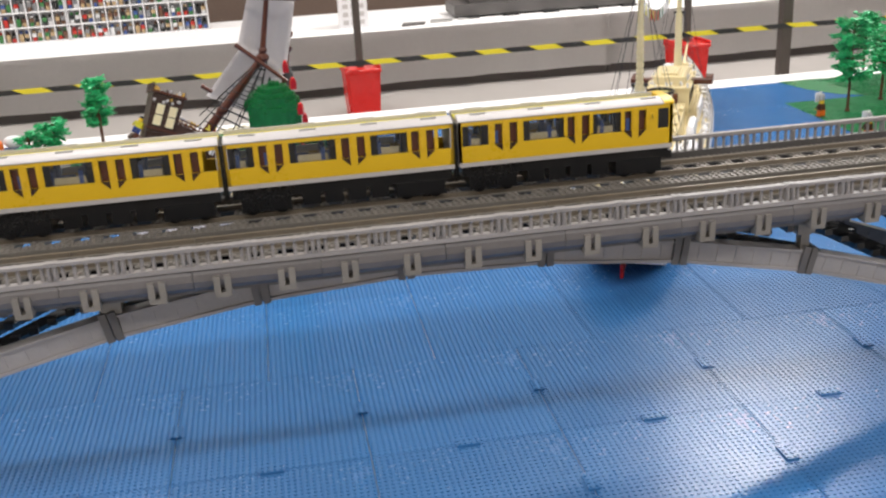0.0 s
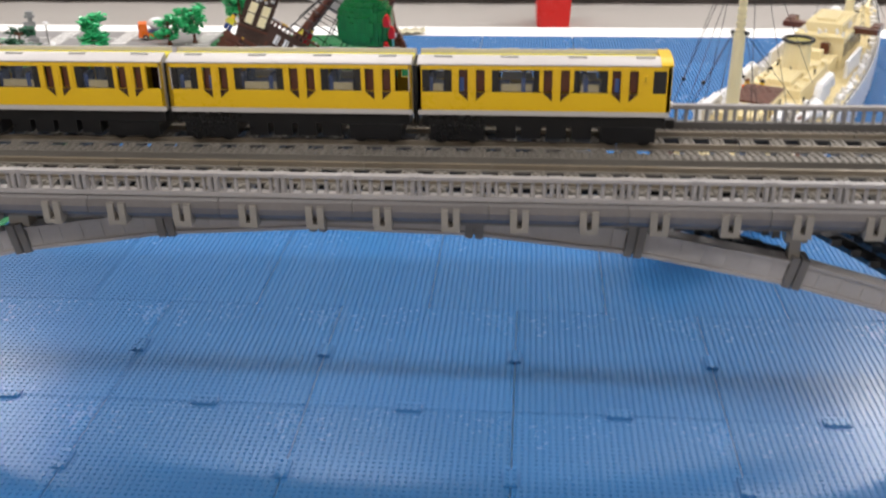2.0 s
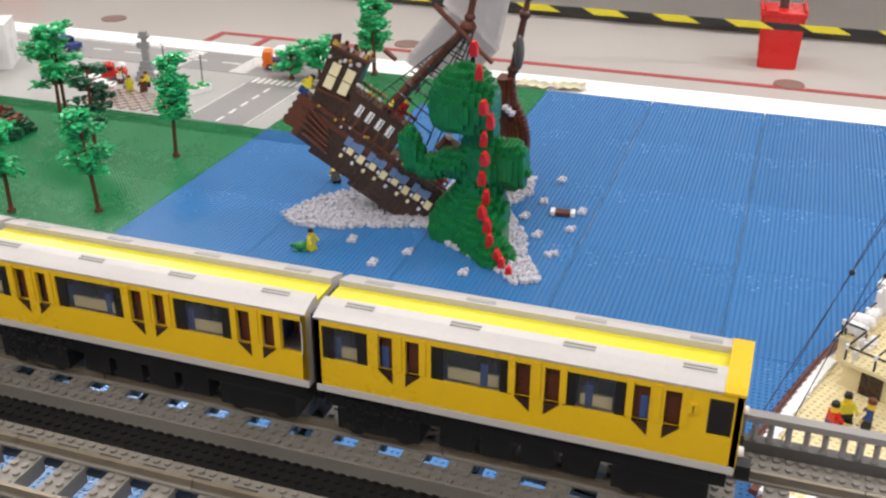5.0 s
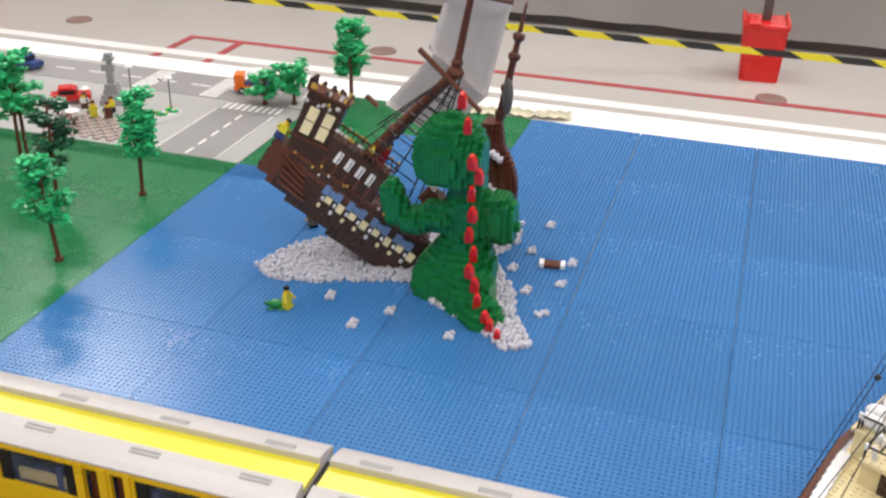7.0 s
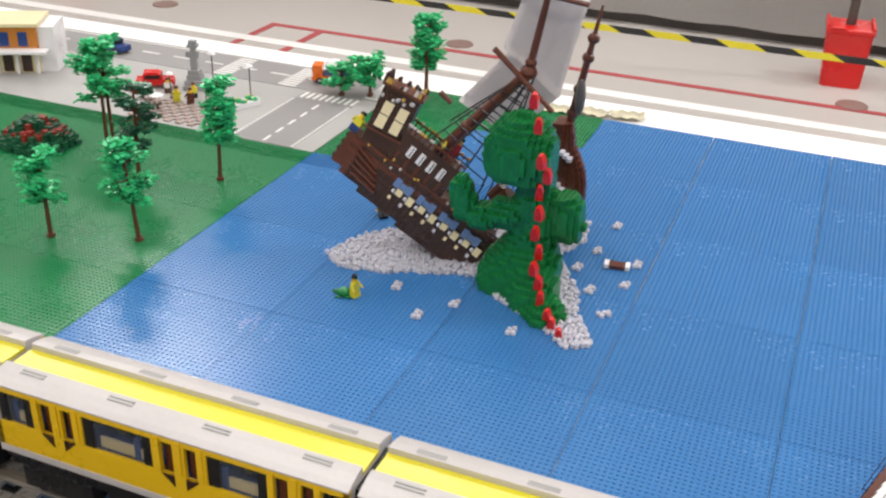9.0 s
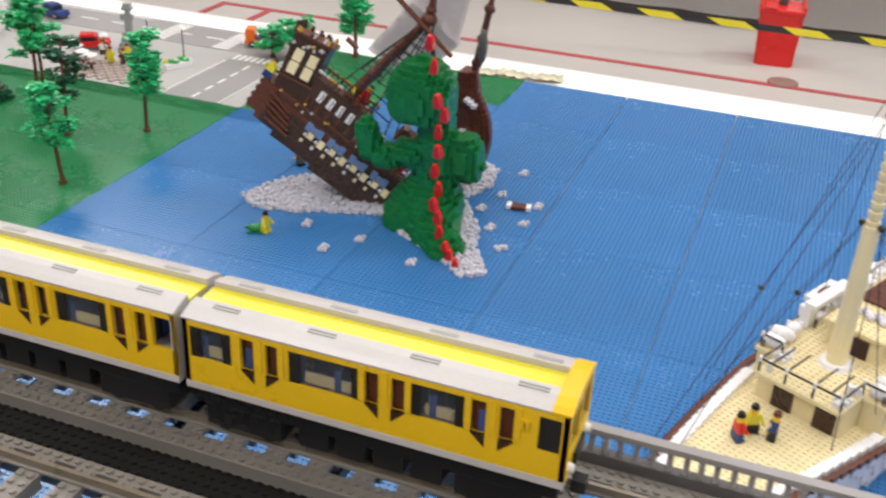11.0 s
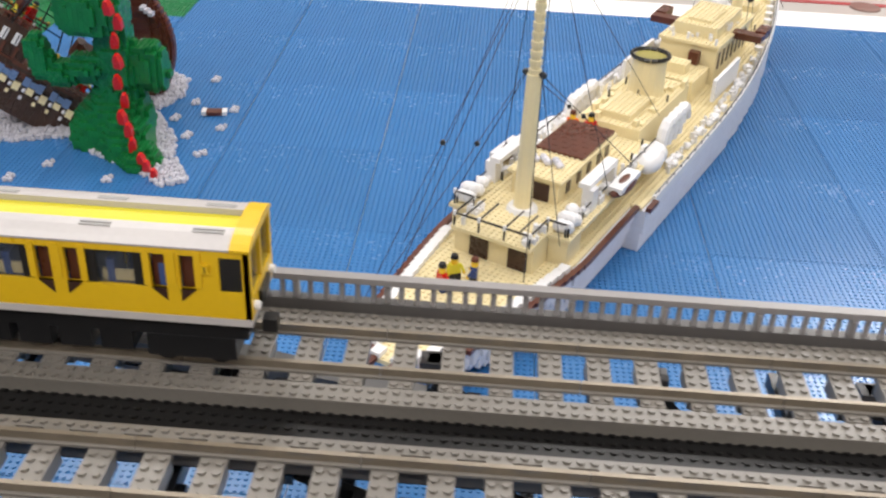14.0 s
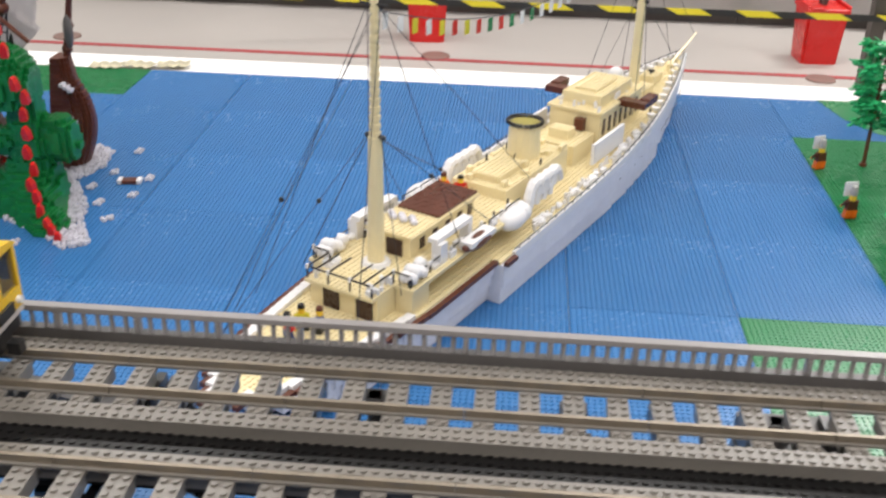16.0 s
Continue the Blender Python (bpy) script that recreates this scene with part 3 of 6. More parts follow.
    for x in (-0.04, -0.012, 0.016, 0.044):
        box(bm, x - 0.011, x + 0.011, -W + 0.004, W - 0.004, 0.007, 0.0222)
    part("underframe", bm, BLACK, c, "black underframe with bogies")
    # roof: pale rounded edges with a lemon strip between
    prof = [(-W - 0.0008, z1 - 0.001), (-W - 0.001, z1 + 0.0005), (-W + 0.004, z1 + 0.0025), (-0.0190, z1 + 0.0047), (-0.0118, z1 + 0.0058), (-0.0118, z1 + 0.002), (-0.0118, z1 - 0.002)]
    for side in (-1, 1):
        bm = bmesh.new()
        n = 1
        for k in range(n):
            xa, xb = -L + 2 * L * k / n + 0.0001, -L + 2 * L * (k + 1) / n - 0.0001
            a = [bm.verts.new((xa, -side * y, z)) for y, z in prof]
            b = [bm.verts.new((xb, -side * y, z)) for y, z in prof]
            for i in range(len(prof)):
                j = (i + 1) % len(prof)
                bm.faces.new((a[i], a[j], b[j], b[i]))
            bm.faces.new(a)
            bm.faces.new(b)
        bmesh.ops.recalc_face_normals(bm, faces=bm.faces)
        part("roof_edge", bm, ROOFGREY, c, "pale grey curved roof edge")
        for x in (-0.11, -0.037, 0.037, 0.11):
            bm = bmesh.new()
            for q in (0, 1):
                y = side * (0.0155 + 0.0028 * q)
                zz = z1 + 0.0052 - 0.0004 * q
                box(bm, x - 0.010, x + 0.010, y - 0.0008, y + 0.0008, zz - 0.001, zz + 0.0008)
            part("roof_vent", bm, PAVE, c)
    bm = bmesh.new()
    box(bm, -L, L, -0.0116, 0.0116, z1 - 0.0012, z1 + 0.0014)
    part("roof_strip", bm, YELLOWTOP, c, "lemon yellow roof strip")
    # ends
    for e in (-1, 1):
        bm = bmesh.new()
        xx = e * L
        a, b = sorted((xx, xx - e * 0.004))
        if front and e == 1:
            ww = 0.003
            box(bm, a, b + 0.0005, -W, W, z0, 0.058)
            box(bm, a, b + 0.0005, -W, -W + 0.004, 0.058, z1)
            box(bm, a, b + 0.0005, W - 0.004, W, 0.058, z1)
            box(bm, a, b + 0.0005, -0.0015, 0.0015, 0.058, z1)
            pts = [(-W - 0.0015, z1 - 0.001), (W + 0.0015, z1 - 0.001), (W + 0.0015, z1 + 0.001), (W - 0.003, z1 + 0.0034), (0.0190, z1 + 0.0052), (0.0118, z1 + 0.0061), (-0.0118, z1 + 0.0061), (-0.0190, z1 + 0.0052), (-W + 0.003, z1 + 0.0034), (-W - 0.0015, z1 + 0.001)]
            v1 = [bm.verts.new((a - 0.008, y, z)) for y, z in pts]
            v2 = [bm.verts.new((b + 0.001, y, z)) for y, z in pts]
            for i in range(len(pts)):
                j = (i + 1) % len(pts)
                bm.faces.new((v1[i], v1[j], v2[j], v2[i]))
            bm.faces.new(v1[::-1])
            bm.faces.new(v2)
            bmesh.ops.recalc_face_normals(bm, faces=bm.faces)
            part("cab_front", bm, YELLOW, c)
            bm = bmesh.new()
            box(bm, a + 0.001, b - 0.001, -W + 0.004, W - 0.004, 0.0582, z1 - 0.0005)
            part("windscreen", bm, GLASS, c, "clear cab windscreen")
            bm = bmesh.new()
            for y in (-0.0225, 0.0225):
                rod(bm, (b, y, 0.048), (b + 0.004, y, 0.048), 0.0035, 0.003, 10)
            pieces("headlight", bm, WHITE, c)
            bm = bmesh.new()
            box(bm, b, b + 0.003, -0.012, 0.012, 0.043, 0.052)
            box(bm, b, b + 0.010, -0.005, 0.005, 0.014, 0.024)
            part("coupling", bm, BLACK, c)
        else:
            box(bm, a, b, -W, W, z0, z1 - 0.0015)
            part("end_wall", bm, ROOFGREY, c)
            bm = bmesh.new()
            box(bm, min(xx, xx + e * 0.0028), max(xx, xx + e * 0.0028), -0.022, 0.022, 0.022, z1 - 0.004)
            part("gangway", bm, BLACK, c)
    return c


def part_window(a, b, side, W, wz, z1, c):
    """A wide side window: black edge blinds and a clear pane, tinted dark for the dim inside."""
    yy = side * (W - 0.0022)
    for p, q in ((a, a + 0.008), (b - 0.008, b)):
        bm = bmesh.new()
        box(bm, p, q, yy - 0.0008, yy + 0.0008, wz - 0.004, z1 - 0.006)
        part("window_blind", bm, BLACK, c)
    bm = bmesh.new()
    box(bm, a + 0.008, b - 0.008, yy - 0.0004, yy + 0.0004, wz - 0.004, z1 - 0.006)
    o = part("window_pane", bm, GLASS, c)
    bm = bmesh.new()
    box(bm, a + 0.010, b - 0.010, yy - side * 0.004 - 0.001, yy - side * 0.004 + 0.001, wz - 0.004, wz + 0.004)
    part("window_ledge", bm, TAN, c)
    return o


TRAIN_Z = DECK + 0.0112
c3 = car(True)
c3.matrix_basis = pose(0.0255, FAR_Y - 0.0045, TRAIN_Z)
c2 = car(False)
c2.matrix_basis = pose(-0.2565, FAR_Y - 0.0045, TRAIN_Z)
copy_thing(c2, pose(-0.5385, FAR_Y - 0.0045, TRAIN_Z))


# ---- white and tan yacht ----
def yacht():
    Y = thing("toy_yacht", pose(0.360, 0.566, 0.0025, 0, 0, math.degrees(math.atan2(0.894, 0.449))), "large white and tan toy brick steam yacht with two masts", "ship")

    def beam(s):
        if s < 0.16:
            return 0.102 - 0.20 * max(0.0, -0.02 - s) ** 1.25 - 0.9 * max(0, -0.27 - s) ** 1.2
        b = 0.119 if s < 0.48 else 0.119 * max(0.0, 1 - ((s - 0.48) / 0.80) ** 2.1)
        return b

    def sheer(s):
        return 0.066 if s < 0.2 else 0.066 + 0.046 * max(0.0, (s - 0.2) / 1.05) ** 1.6

    # hull in brick courses, stepped along its length
    st = 0.016
    bm = bmesh.new()
    n = int((1.262 + 0.36) / st)
    for i in range(n):
        s = -0.36 + i * st
        top = sheer(s)
        k, z = 0, max(0.0, 0.42 * (-0.17 - s))
        while z < top - 0.001:
            z1 = min(z + 0.0096, top)
            flare = (0.88 if s < 0.16 else 0.955) + (0.12 if s < 0.16 else 0.045) * min(1.0, z / 0.05)
            rake = 0.05 * (1 - z / 0.11) if s > 0.9 else 0.0
            b = beam(s + rake) * flare
            b = math.floor(b / 0.004) * 0.004
            if b > 0.003:
                box(bm, s, s + st - 0.0001, -b, b, z, z1 - 0.0001)
            z = z1
    part("hull", bm, HULLWHITE, Y)
    bm = bmesh.new()                                # thin dark line and brown rail along the sides
    for i in range(n):
        s = -0.36 + i * st
        b = beam(s)
        t = sheer(s)
        if s < 0.2 and b > 0.005:
            for e in (-1, 1):
                box(bm, s, s + st, e * b - 0.004, e * b + 0.004, t, t + 0.0065)
    pieces("rail_tile", bm, BROWN, Y)
    bm = bmesh.new()
    for i in range(n):
        s = -0.36 + i * st
        b = beam(s)
        if s >= 0.2 and b > 0.004:
            for e in (-1, 1):
                box(bm, s, s + st, e * (b - 0.004) - 0.003, e * (b - 0.004) + 0.003, sheer(s), sheer(s) + 0.0115)
    part("bulwark", bm, WHITE, Y)
    bm = bmesh.new()
    for i in range(n):
        s = -0.36 + i * st
        b = beam(s)
        if s >= 0.2 and b > 0.008:
            for e in (-1, 1):
                rod(bm, (s, e * (b - 0.003), sheer(s) + 0.0165), (s + st, e * (beam(s + st) - 0.003), sheer(s + st) + 0.0165), 0.0011, None, 5)
                if i % 2 == 0:
                    rod(bm, (s, e * (b - 0.003), sheer(s) + 0.0115), (s, e * (b - 0.003), sheer(s) + 0.0165), 0.0011, None, 5)
    part("side_rail", bm, BLACK, Y, "thin black side rail")
    bm = bmesh.new()
    box(bm, -0.245, -0.228, -0.003, 0.003, 0.0, 0.034)
    box(bm, -0.228, -0.20, -0.002, 0.002, 0.004, 0.012)
    part("rudder", bm, RED, Y, "red rudder under the stern")
    # decks
    bm = bmesh.new()
    for i in range(n):
        s = -0.344 + i * st
        b = beam(s) - 0.010
        if b > 0.004 and s < 1.22:
            z = sheer(s)
            box(bm, s, s + st - 0.0001, -b, b, z - 0.002, z + 0.004)
            k = int(b / 0.008)
            for j in range(-k, k):
                for q in (0.004, 0.012):
                    stud(bm, s + q, (j + 0.5) * 0.008, z + 0.004, mi=0)
    part("main_deck", bm, TAN, Y)

    def block(name, s0, s1, l0, l1, z0, z1, m, studs=True, label=""):
        bm = bmesh.new()
        box(bm, s0, s1, -l1, -l0, z0, z1)
        if studs:
            x = s0 + 0.004
            while x < s1 - 0.002:
                y = -l1 + 0.004
                while y < -l0 - 0.002:
                    stud(bm, x, y, z1)
                    y += 0.008
                x += 0.008
        return part(name, bm, m, Y, label)

    # raised after deck round the main mast
    block("after_deck", -0.040, 0.30, -0.088, 0.088, 0.106, 0.111, TAN)
    block("after_deck", -0.090, -0.0404, -0.056, 0.056, 0.106, 0.111, TAN)
    block("after_house", -0.078, 0.29, -0.056, 0.056, 0.070, 0.106, TAN, False)
    block("side_wing", -0.036, 0.006, -0.084, -0.0565, 0.070, 0.106, TAN, False)
    block("side_wing", -0.036, 0.006, 0.0565, 0.084, 0.070, 0.106, TAN, False)
    bm = bmesh.new()
    for y in (-0.035, 0.02):
        box(bm, -0.0805, -0.0775, y - 0.013, y + 0.013, 0.071, 0.099)
    pieces("doorway", bm, DBROWN, Y)
    # black rail sticks over the after deck
    bm = bmesh.new()
    pts = [(-0.036, 0.082), (-0.036, 0.053), (-0.087, 0.053), (-0.087, 0.018), (-0.087, -0.018), (-0.087, -0.053), (-0.036, -0.053), (-0.036, -0.082)]
    for a, b in zip(pts, pts[1:]):
        rod(bm, (*a, 0.129), (*b, 0.129), 0.0014, None, 6)
    for a in pts:
        rod(bm, (*a, 0.111), (*a, 0.130), 0.0014, None, 6)
    for y in (0.018, -0.018, 0.038, -0.038):
        rod(bm, (-0.087, y, 0.129), (-0.035, y, 0.129), 0.0014, None, 6)
    for e in (-1, 1):
        for k in range(6):
            x = -0.036 + 0.055 * k
            rod(bm, (x, e * 0.078, 0.111), (x, e * 0.078, 0.126), 0.0012, None, 6)
            rod(bm, (x, e * 0.078, 0.126), (x + 0.045, e * 0.078, 0.126), 0.0012, None, 6)
    pieces("rail_stick", bm, BLACK, Y)
    bm = bmesh.new()
    for a in pts:
        rod(bm, (*a, 0.126), (*a, 0.1325), 0.0026, 0.0022, 6)
    for e in (-1, 1):
        for k in range(7):
            rod(bm, (-0.036 + 0.0275 * k, e * 0.078, 0.1235), (-0.036 + 0.0275 * k, e * 0.078, 0.1285), 0.0024, 0.0024, 6)
    pieces("rail_knob", bm, WHITE, Y)
    for e in (-1, 1):                                # white inner bulwark round the stern deck
        bm = bmesh.new()
        for i in range(n):
            s = -0.36 + i * st
            b = beam(s)
            if -0.33 < s < -0.05:
                box(bm, s, s + st - 0.0002, e * (b - 0.013) - 0.0065, e * (b - 0.013) + 0.0065, 0.0655, 0.0765)
        pieces("inner_bulwark", bm, WHITE, Y)
    # after cabin with tiled roof
    block("cabin", 0.035, 0.215, -0.034, 0.034, 0.111, 0.143, TAN, False)
    block("cabin_roof", 0.030, 0.222, -0.040, 0.040, 0.143, 0.147, TAN)
    bm = bmesh.new()
    for i in range(7):
        for j in range(9):
            x, y = 0.108 + i * 0.016, 0.036 - (j + 1) * 0.008
            box(bm, x, x + 0.0157, y, y + 0.0077, 0.147, 0.1515 + 0.0004 * ((i + j) % 2))
    pieces("roof_tile", bm, BROWN, Y)
    bm = bmesh.new()
    for k in range(9):
        ball(bm, (0.070 + 0.006 * (k % 3), -0.018 + 0.006 * k, 0.151), 0.006, 0.006, 0.005, 8, 5)
    part("bundle", bm, FOAM, Y)
    bm = bmesh.new()
    box(bm, 0.0335, 0.0352, -0.021, 0.006, 0.112, 0.137)
    for x in (0.06, 0.095, 0.13, 0.165, 0.195):
        for e in (-1, 1):
            box(bm, x, x + 0.013, e * 0.034 - 0.0009, e * 0.034 + 0.0009, 0.118, 0.134)
    pieces("cabin_opening", bm, DBROWN, Y)
    # lifeboats under white davits
    for e in (-1, 1):
        for s0 in (0.055,):
            bm = bmesh.new()
            box(bm, s0 - 0.012, s0 + 0.006, e * 0.072 - 0.008, e * 0.072 + 0.008, 0.111, 0.142)
            box(bm, s0 - 0.012, s0 + 0.085, e * 0.066 - 0.008, e * 0.066 + 0.008, 0.142, 0.149)
            box(bm, s0 + 0.075, s0 + 0.085, e * 0.066 - 0.008, e * 0.066 + 0.008, 0.111, 0.142)
            part("davit", bm, WHITE, Y)
            bm = bmesh.new()
            ball(bm, (s0 + 0.075, e * 0.090, 0.119), 0.042, 0.013, 0.010, 14, 8)
            part("lifeboat_hull", bm, BROWN, Y)
            bm = bmesh.new()
            box(bm, s0 + 0.040, s0 + 0.110, e * 0.090 - 0.0105, e * 0.090 + 0.0105, 0.120, 0.128)
            part("lifeboat_cover", bm, WHITE, Y)
        bm = bmesh.new()                              # round white boat covers amidships
        ball(bm, (0.248, e * 0.085, 0.106), 0.034, 0.020, 0.017, 12, 8)
        ball(bm, (0.275, e * 0.083, 0.106), 0.024, 0.019, 0.016, 12, 8)
        part("boat_cover", bm, WHITE, Y, smooth=True)
        bm = bmesh.new()                              # bundled white life rafts at the rail corner
        for k in range(7):
            ball(bm, (-0.026 + 0.012 * (k % 4), e * (0.066 + 0.010 * (k // 4)), 0.120 + 0.006 * (k % 2)), 0.010, 0.010, 0.009, 8, 6)
        pieces("life_raft", bm, WHITE, Y)
        # curved ventilator cowls
        for k in range(4):
            c = 0.335 + 0.024 * k
            bm = bmesh.new()
            pp = [(c - 0.020 * math.cos(math.pi * q / 8), e * 0.078, 0.098 + 0.036 * math.sin(math.pi * q / 8)) for q in range(8)]
            rings = []
            for q, p in enumerate(pp):
                a = math.pi * q / 8
                out = Vector((-math.cos(a), 0, math.sin(a)))
                rings.append([bm.verts.new(Vector(p) + 0.0092 * (out * math.cos(w) + Vector((0, 1, 0)) * math.sin(w))) for w in (math.pi * i / 4 for i in range(8))])
            for ra, rb in zip(rings, rings[1:]):
                for i in range(8):
                    bm.faces.new((ra[i], ra[(i + 1) % 8], rb[(i + 1) % 8], rb[i]))
            bm.faces.new(rings[0][::-1])
            bm.faces.new(rings[-1])
            bmesh.ops.recalc_face_normals(bm, faces=bm.faces)
            part("cowl", bm, WHITE, Y)
    # engine house, funnel
    block("engine_house", 0.29, 0.52, -0.050, 0.050, 0.072, 0.128, TAN)
    block("engine_skylight", 0.31, 0.40, -0.026, 0.026, 0.128, 0.139, TAN)
    bm = bmesh.new()
    rod(bm, (0.445, 0, 0.128), (0.445, 0, 0.188), 0.029, 0.027, 16)
    part("funnel", bm, TAN, Y)
    bm = bmesh.new()
    m = 16
    for i in range(m):
        a0, a1 = 2 * math.pi * i / m, 2 * math.pi * (i + 0.86) / m
        rod(bm, (0.445 + 0.030 * math.cos(a0), 0.030 * math.sin(a0), 0.191), (0.445 + 0.030 * math.cos(a1), 0.030 * math.sin(a1), 0.191), 0.0036, None, 6)
    part("funnel_rim", bm, BLACK, Y, "black beaded funnel rim")
    bm = bmesh.new()
    rod(bm, (0.445, 0, 0.1882), (0.445, 0, 0.1886), 0.0265, None, 16)
    part("funnel_mouth", bm, mat("olive_funnel_inside", (0.30, 0.26, 0.06), 0.5, 0.2, 60), Y)
    # forward house, wheelhouse wings
    block("forward_house", 0.655, 0.86, -0.052, 0.052, 0.078, 0.150, TAN, False)
    block("forward_house_roof", 0.650, 0.865, -0.056, 0.056, 0.150, 0.155, TAN)
    block("deck_house", 0.56, 0.650, -0.044, 0.044, 0.078, 0.116, TAN)
    block("deck_locker", 0.585, 0.615, -0.020, 0.020, 0.116, 0.134, TAN)
    block("chart_room", 0.68, 0.83, -0.040, 0.040, 0.155, 0.176, TAN)
    block("chart_room_roof", 0.70, 0.79, -0.022, 0.022, 0.176, 0.182, TAN)
    for e in (-1, 1):
        block("bridge_wing", 0.74, 0.765, min(e * 0.050, e * 0.105), max(e * 0.050, e * 0.105), 0.146, 0.158, BROWN, False)
        block("bridge_wing", 0.765, 0.81, min(e * 0.085, e * 0.105), max(e * 0.085, e * 0.105), 0.146, 0.160, BROWN, False)
        block("promenade_wall", 0.56, 0.70, min(e * 0.078, e * 0.084), max(e * 0.078, e * 0.084), 0.090, 0.128, WHITE, False)
        bm = bmesh.new()
        for k in range(7):
            x = 0.668 + 0.027 * k
            box(bm, x, x + 0.011, e * 0.052 - 0.001, e * 0.052 + 0.001, 0.108, 0.138)
        pieces("house_window", bm, DBROWN, Y)
        bm = bmesh.new()
        for k in range(9):
            s = 0.86 + 0.038 * k
            b = beam(s) - 0.016
            if b > 0.006:
                rod(bm, (s, e * b, sheer(s) + 0.004), (s, e * b, sheer(s) + 0.013), 0.0065, 0.0085, 10)
        pieces("mushroom_vent", bm, WHITE, Y)
    bm = bmesh.new()
    box(bm, 0.640, 0.654, -0.024, -0.006, 0.118, 0.140)
    part("hatch", bm, BROWN, Y)
    bm = bmesh.new()
    ball(bm, (0.90, 0.022, 0.155), 0.016, None, None, 12, 8)
    part("radar_dome", bm, WHITE, Y, smooth=True)
    block("fore_hatch", 0.90, 1.0, -0.028, 0.028, 0.100, 0.118, TAN)
    block("winch", 1.03, 1.08, -0.016, 0.016, 0.105, 0.122, TAN)
    bm = bmesh.new()
    ball(bm, (1.055, 0, 0.126), 0.007, 0.004, 0.004, 8, 5)
    ball(bm, (1.055, 0, 0.128), 0.003, 0.009, 0.003, 8, 5)
    part("anchor_gear", bm, BLACK, Y)
    bm = bmesh.new()
    rod(bm, (1.18, 0, 0.112), (1.34, 0, 0.150), 0.005, 0.0025, 8)
    part("bowsprit", bm, TAN, Y)
    r = random.Random(21)
    bm = bmesh.new()
    for k in range(290):
        s = r.uniform(-0.08, 0.84)
        e = r.choice((-1, 1))
        b = min(beam(s) - 0.009, 0.104)
        z = 0.111 if s < 0.29 else sheer(s) + 0.004
        if s < 0.29:
            b = min(b, 0.079) if s > -0.03 else 0.054
        y = e * (b - r.uniform(0, 0.014))
        h = r.uniform(0.004, 0.016)
        if k % 3:
            rod(bm, (s, y, z), (s, y, z + h), 0.0032, 0.0028, 6)
        elif k % 2:
            ball(bm, (s, y, z + 0.005), 0.009, 0.006, 0.006, 8, 5)
        else:
            box(bm, s - 0.008, s + 0.008, y - 0.004, y + 0.004, z, z + h * 0.7)
    for k in range(60):
        s, y = r.uniform(0.655, 0.86), r.uniform(-0.05, 0.05)
        rod(bm, (s, y, 0.155), (s, y, 0.155 + r.uniform(0.003, 0.014)), 0.003, 0.003, 6)
    part("deck_fitting", bm, (WHITE,), Y)["kind"] = "stuff"
    bm = bmesh.new()
    for k in range(40):
        s, y = r.uniform(0.30, 0.52), r.uniform(-0.046, 0.046)
        box(bm, s - 0.006, s + 0.006, y - 0.004, y + 0.004, 0.128, 0.128 + r.uniform(0.002, 0.012))
    for k in range(26):
        s, y = r.uniform(0.88, 1.15), r.uniform(-0.03, 0.03) * (1.2 - r.random() * 0.4)
        z = sheer(s) + 0.004
        box(bm, s - 0.006, s + 0.006, y - 0.005, y + 0.005, z, z + r.uniform(0.003, 0.018))
    part("deck_gear", bm, TAN, Y)["kind"] = "stuff"
    bm = bmesh.new()
    for k in range(24):
        s, y = r.uniform(-0.08, 1.05), r.uniform(-0.07, 0.07)
        if abs(y) < beam(s) - 0.02:
            z = 0.111 if s < 0.29 else 0.128 if s < 0.52 and abs(y) < 0.05 else sheer(s) + 0.004
            rod(bm, (s, y, z), (s, y, z + 0.012), 0.0018, 0.0018, 6)
    part("deck_spike", bm, BLACK, Y)["kind"] = "stuff"
    # a second, lower strake along the hull
    bm = bmesh.new()
    for i in range(n):
        s = -0.36 + i * st
        b = math.floor(beam(s) * 0.97 / 0.004) * 0.004
        if s > 0.2 and b > 0.004:
            for e in (-1, 1):
                box(bm, s, s + st, e * b + e * 0.0004 - 0.0006, e * b + e * 0.0004 + 0.0006, 0.0470, 0.0478)
    part("hull_line", bm, DGREY, Y, "thin dark line along the hull")
    # masts: smooth lower part, ringed upper part
    for s, z0, zs, zt, r in ((0.0, 0.111, 0.30, 0.487, 0.0125), (0.949, 0.112, 0.30, 0.47, 0.0115)):
        bm = bmesh.new()
        rod(bm, (s, 0, z0), (s, 0, zs), r, r * 0.78, 14)
        k = 16
        for i in range(k):
            za = zs + (zt - zs) * i / k
            zb = zs + (zt - zs) * (i + 1) / k
            f = 0.66 - 0.22 * i / k
            rod(bm, (s, 0, za), (s, 0, za + 0.55 * (zb - za)), r * f, r * f, 10)
            rod(bm, (s, 0, za + 0.55 * (zb - za)), (s, 0, zb), r * f * 0.8, r * f * 0.8, 10)
        part("mast", bm, TAN, Y)
        bm = bmesh.new()
        rod(bm, (s, 0, z0), (s, 0, z0 + 0.006), r * 1.75, r * 1.5, 14)
        part("mast_collar", bm, WHITE, Y)
        bm = bmesh.new()
        for e in (-1, 1):
            ball(bm, (s, e * r, zs), 0.0042, None, None, 8, 5)
        rod(bm, (s, -0.022, zt - 0.012), (s, 0.022, zt - 0.012), 0.0016, None, 6)
        rod(bm, (s, -r, zs), (s, r, zs), 0.004, None, 8)
        pieces("mast_fitting", bm, BLACK, Y)
    # rigging cords with black beads
    lines = []
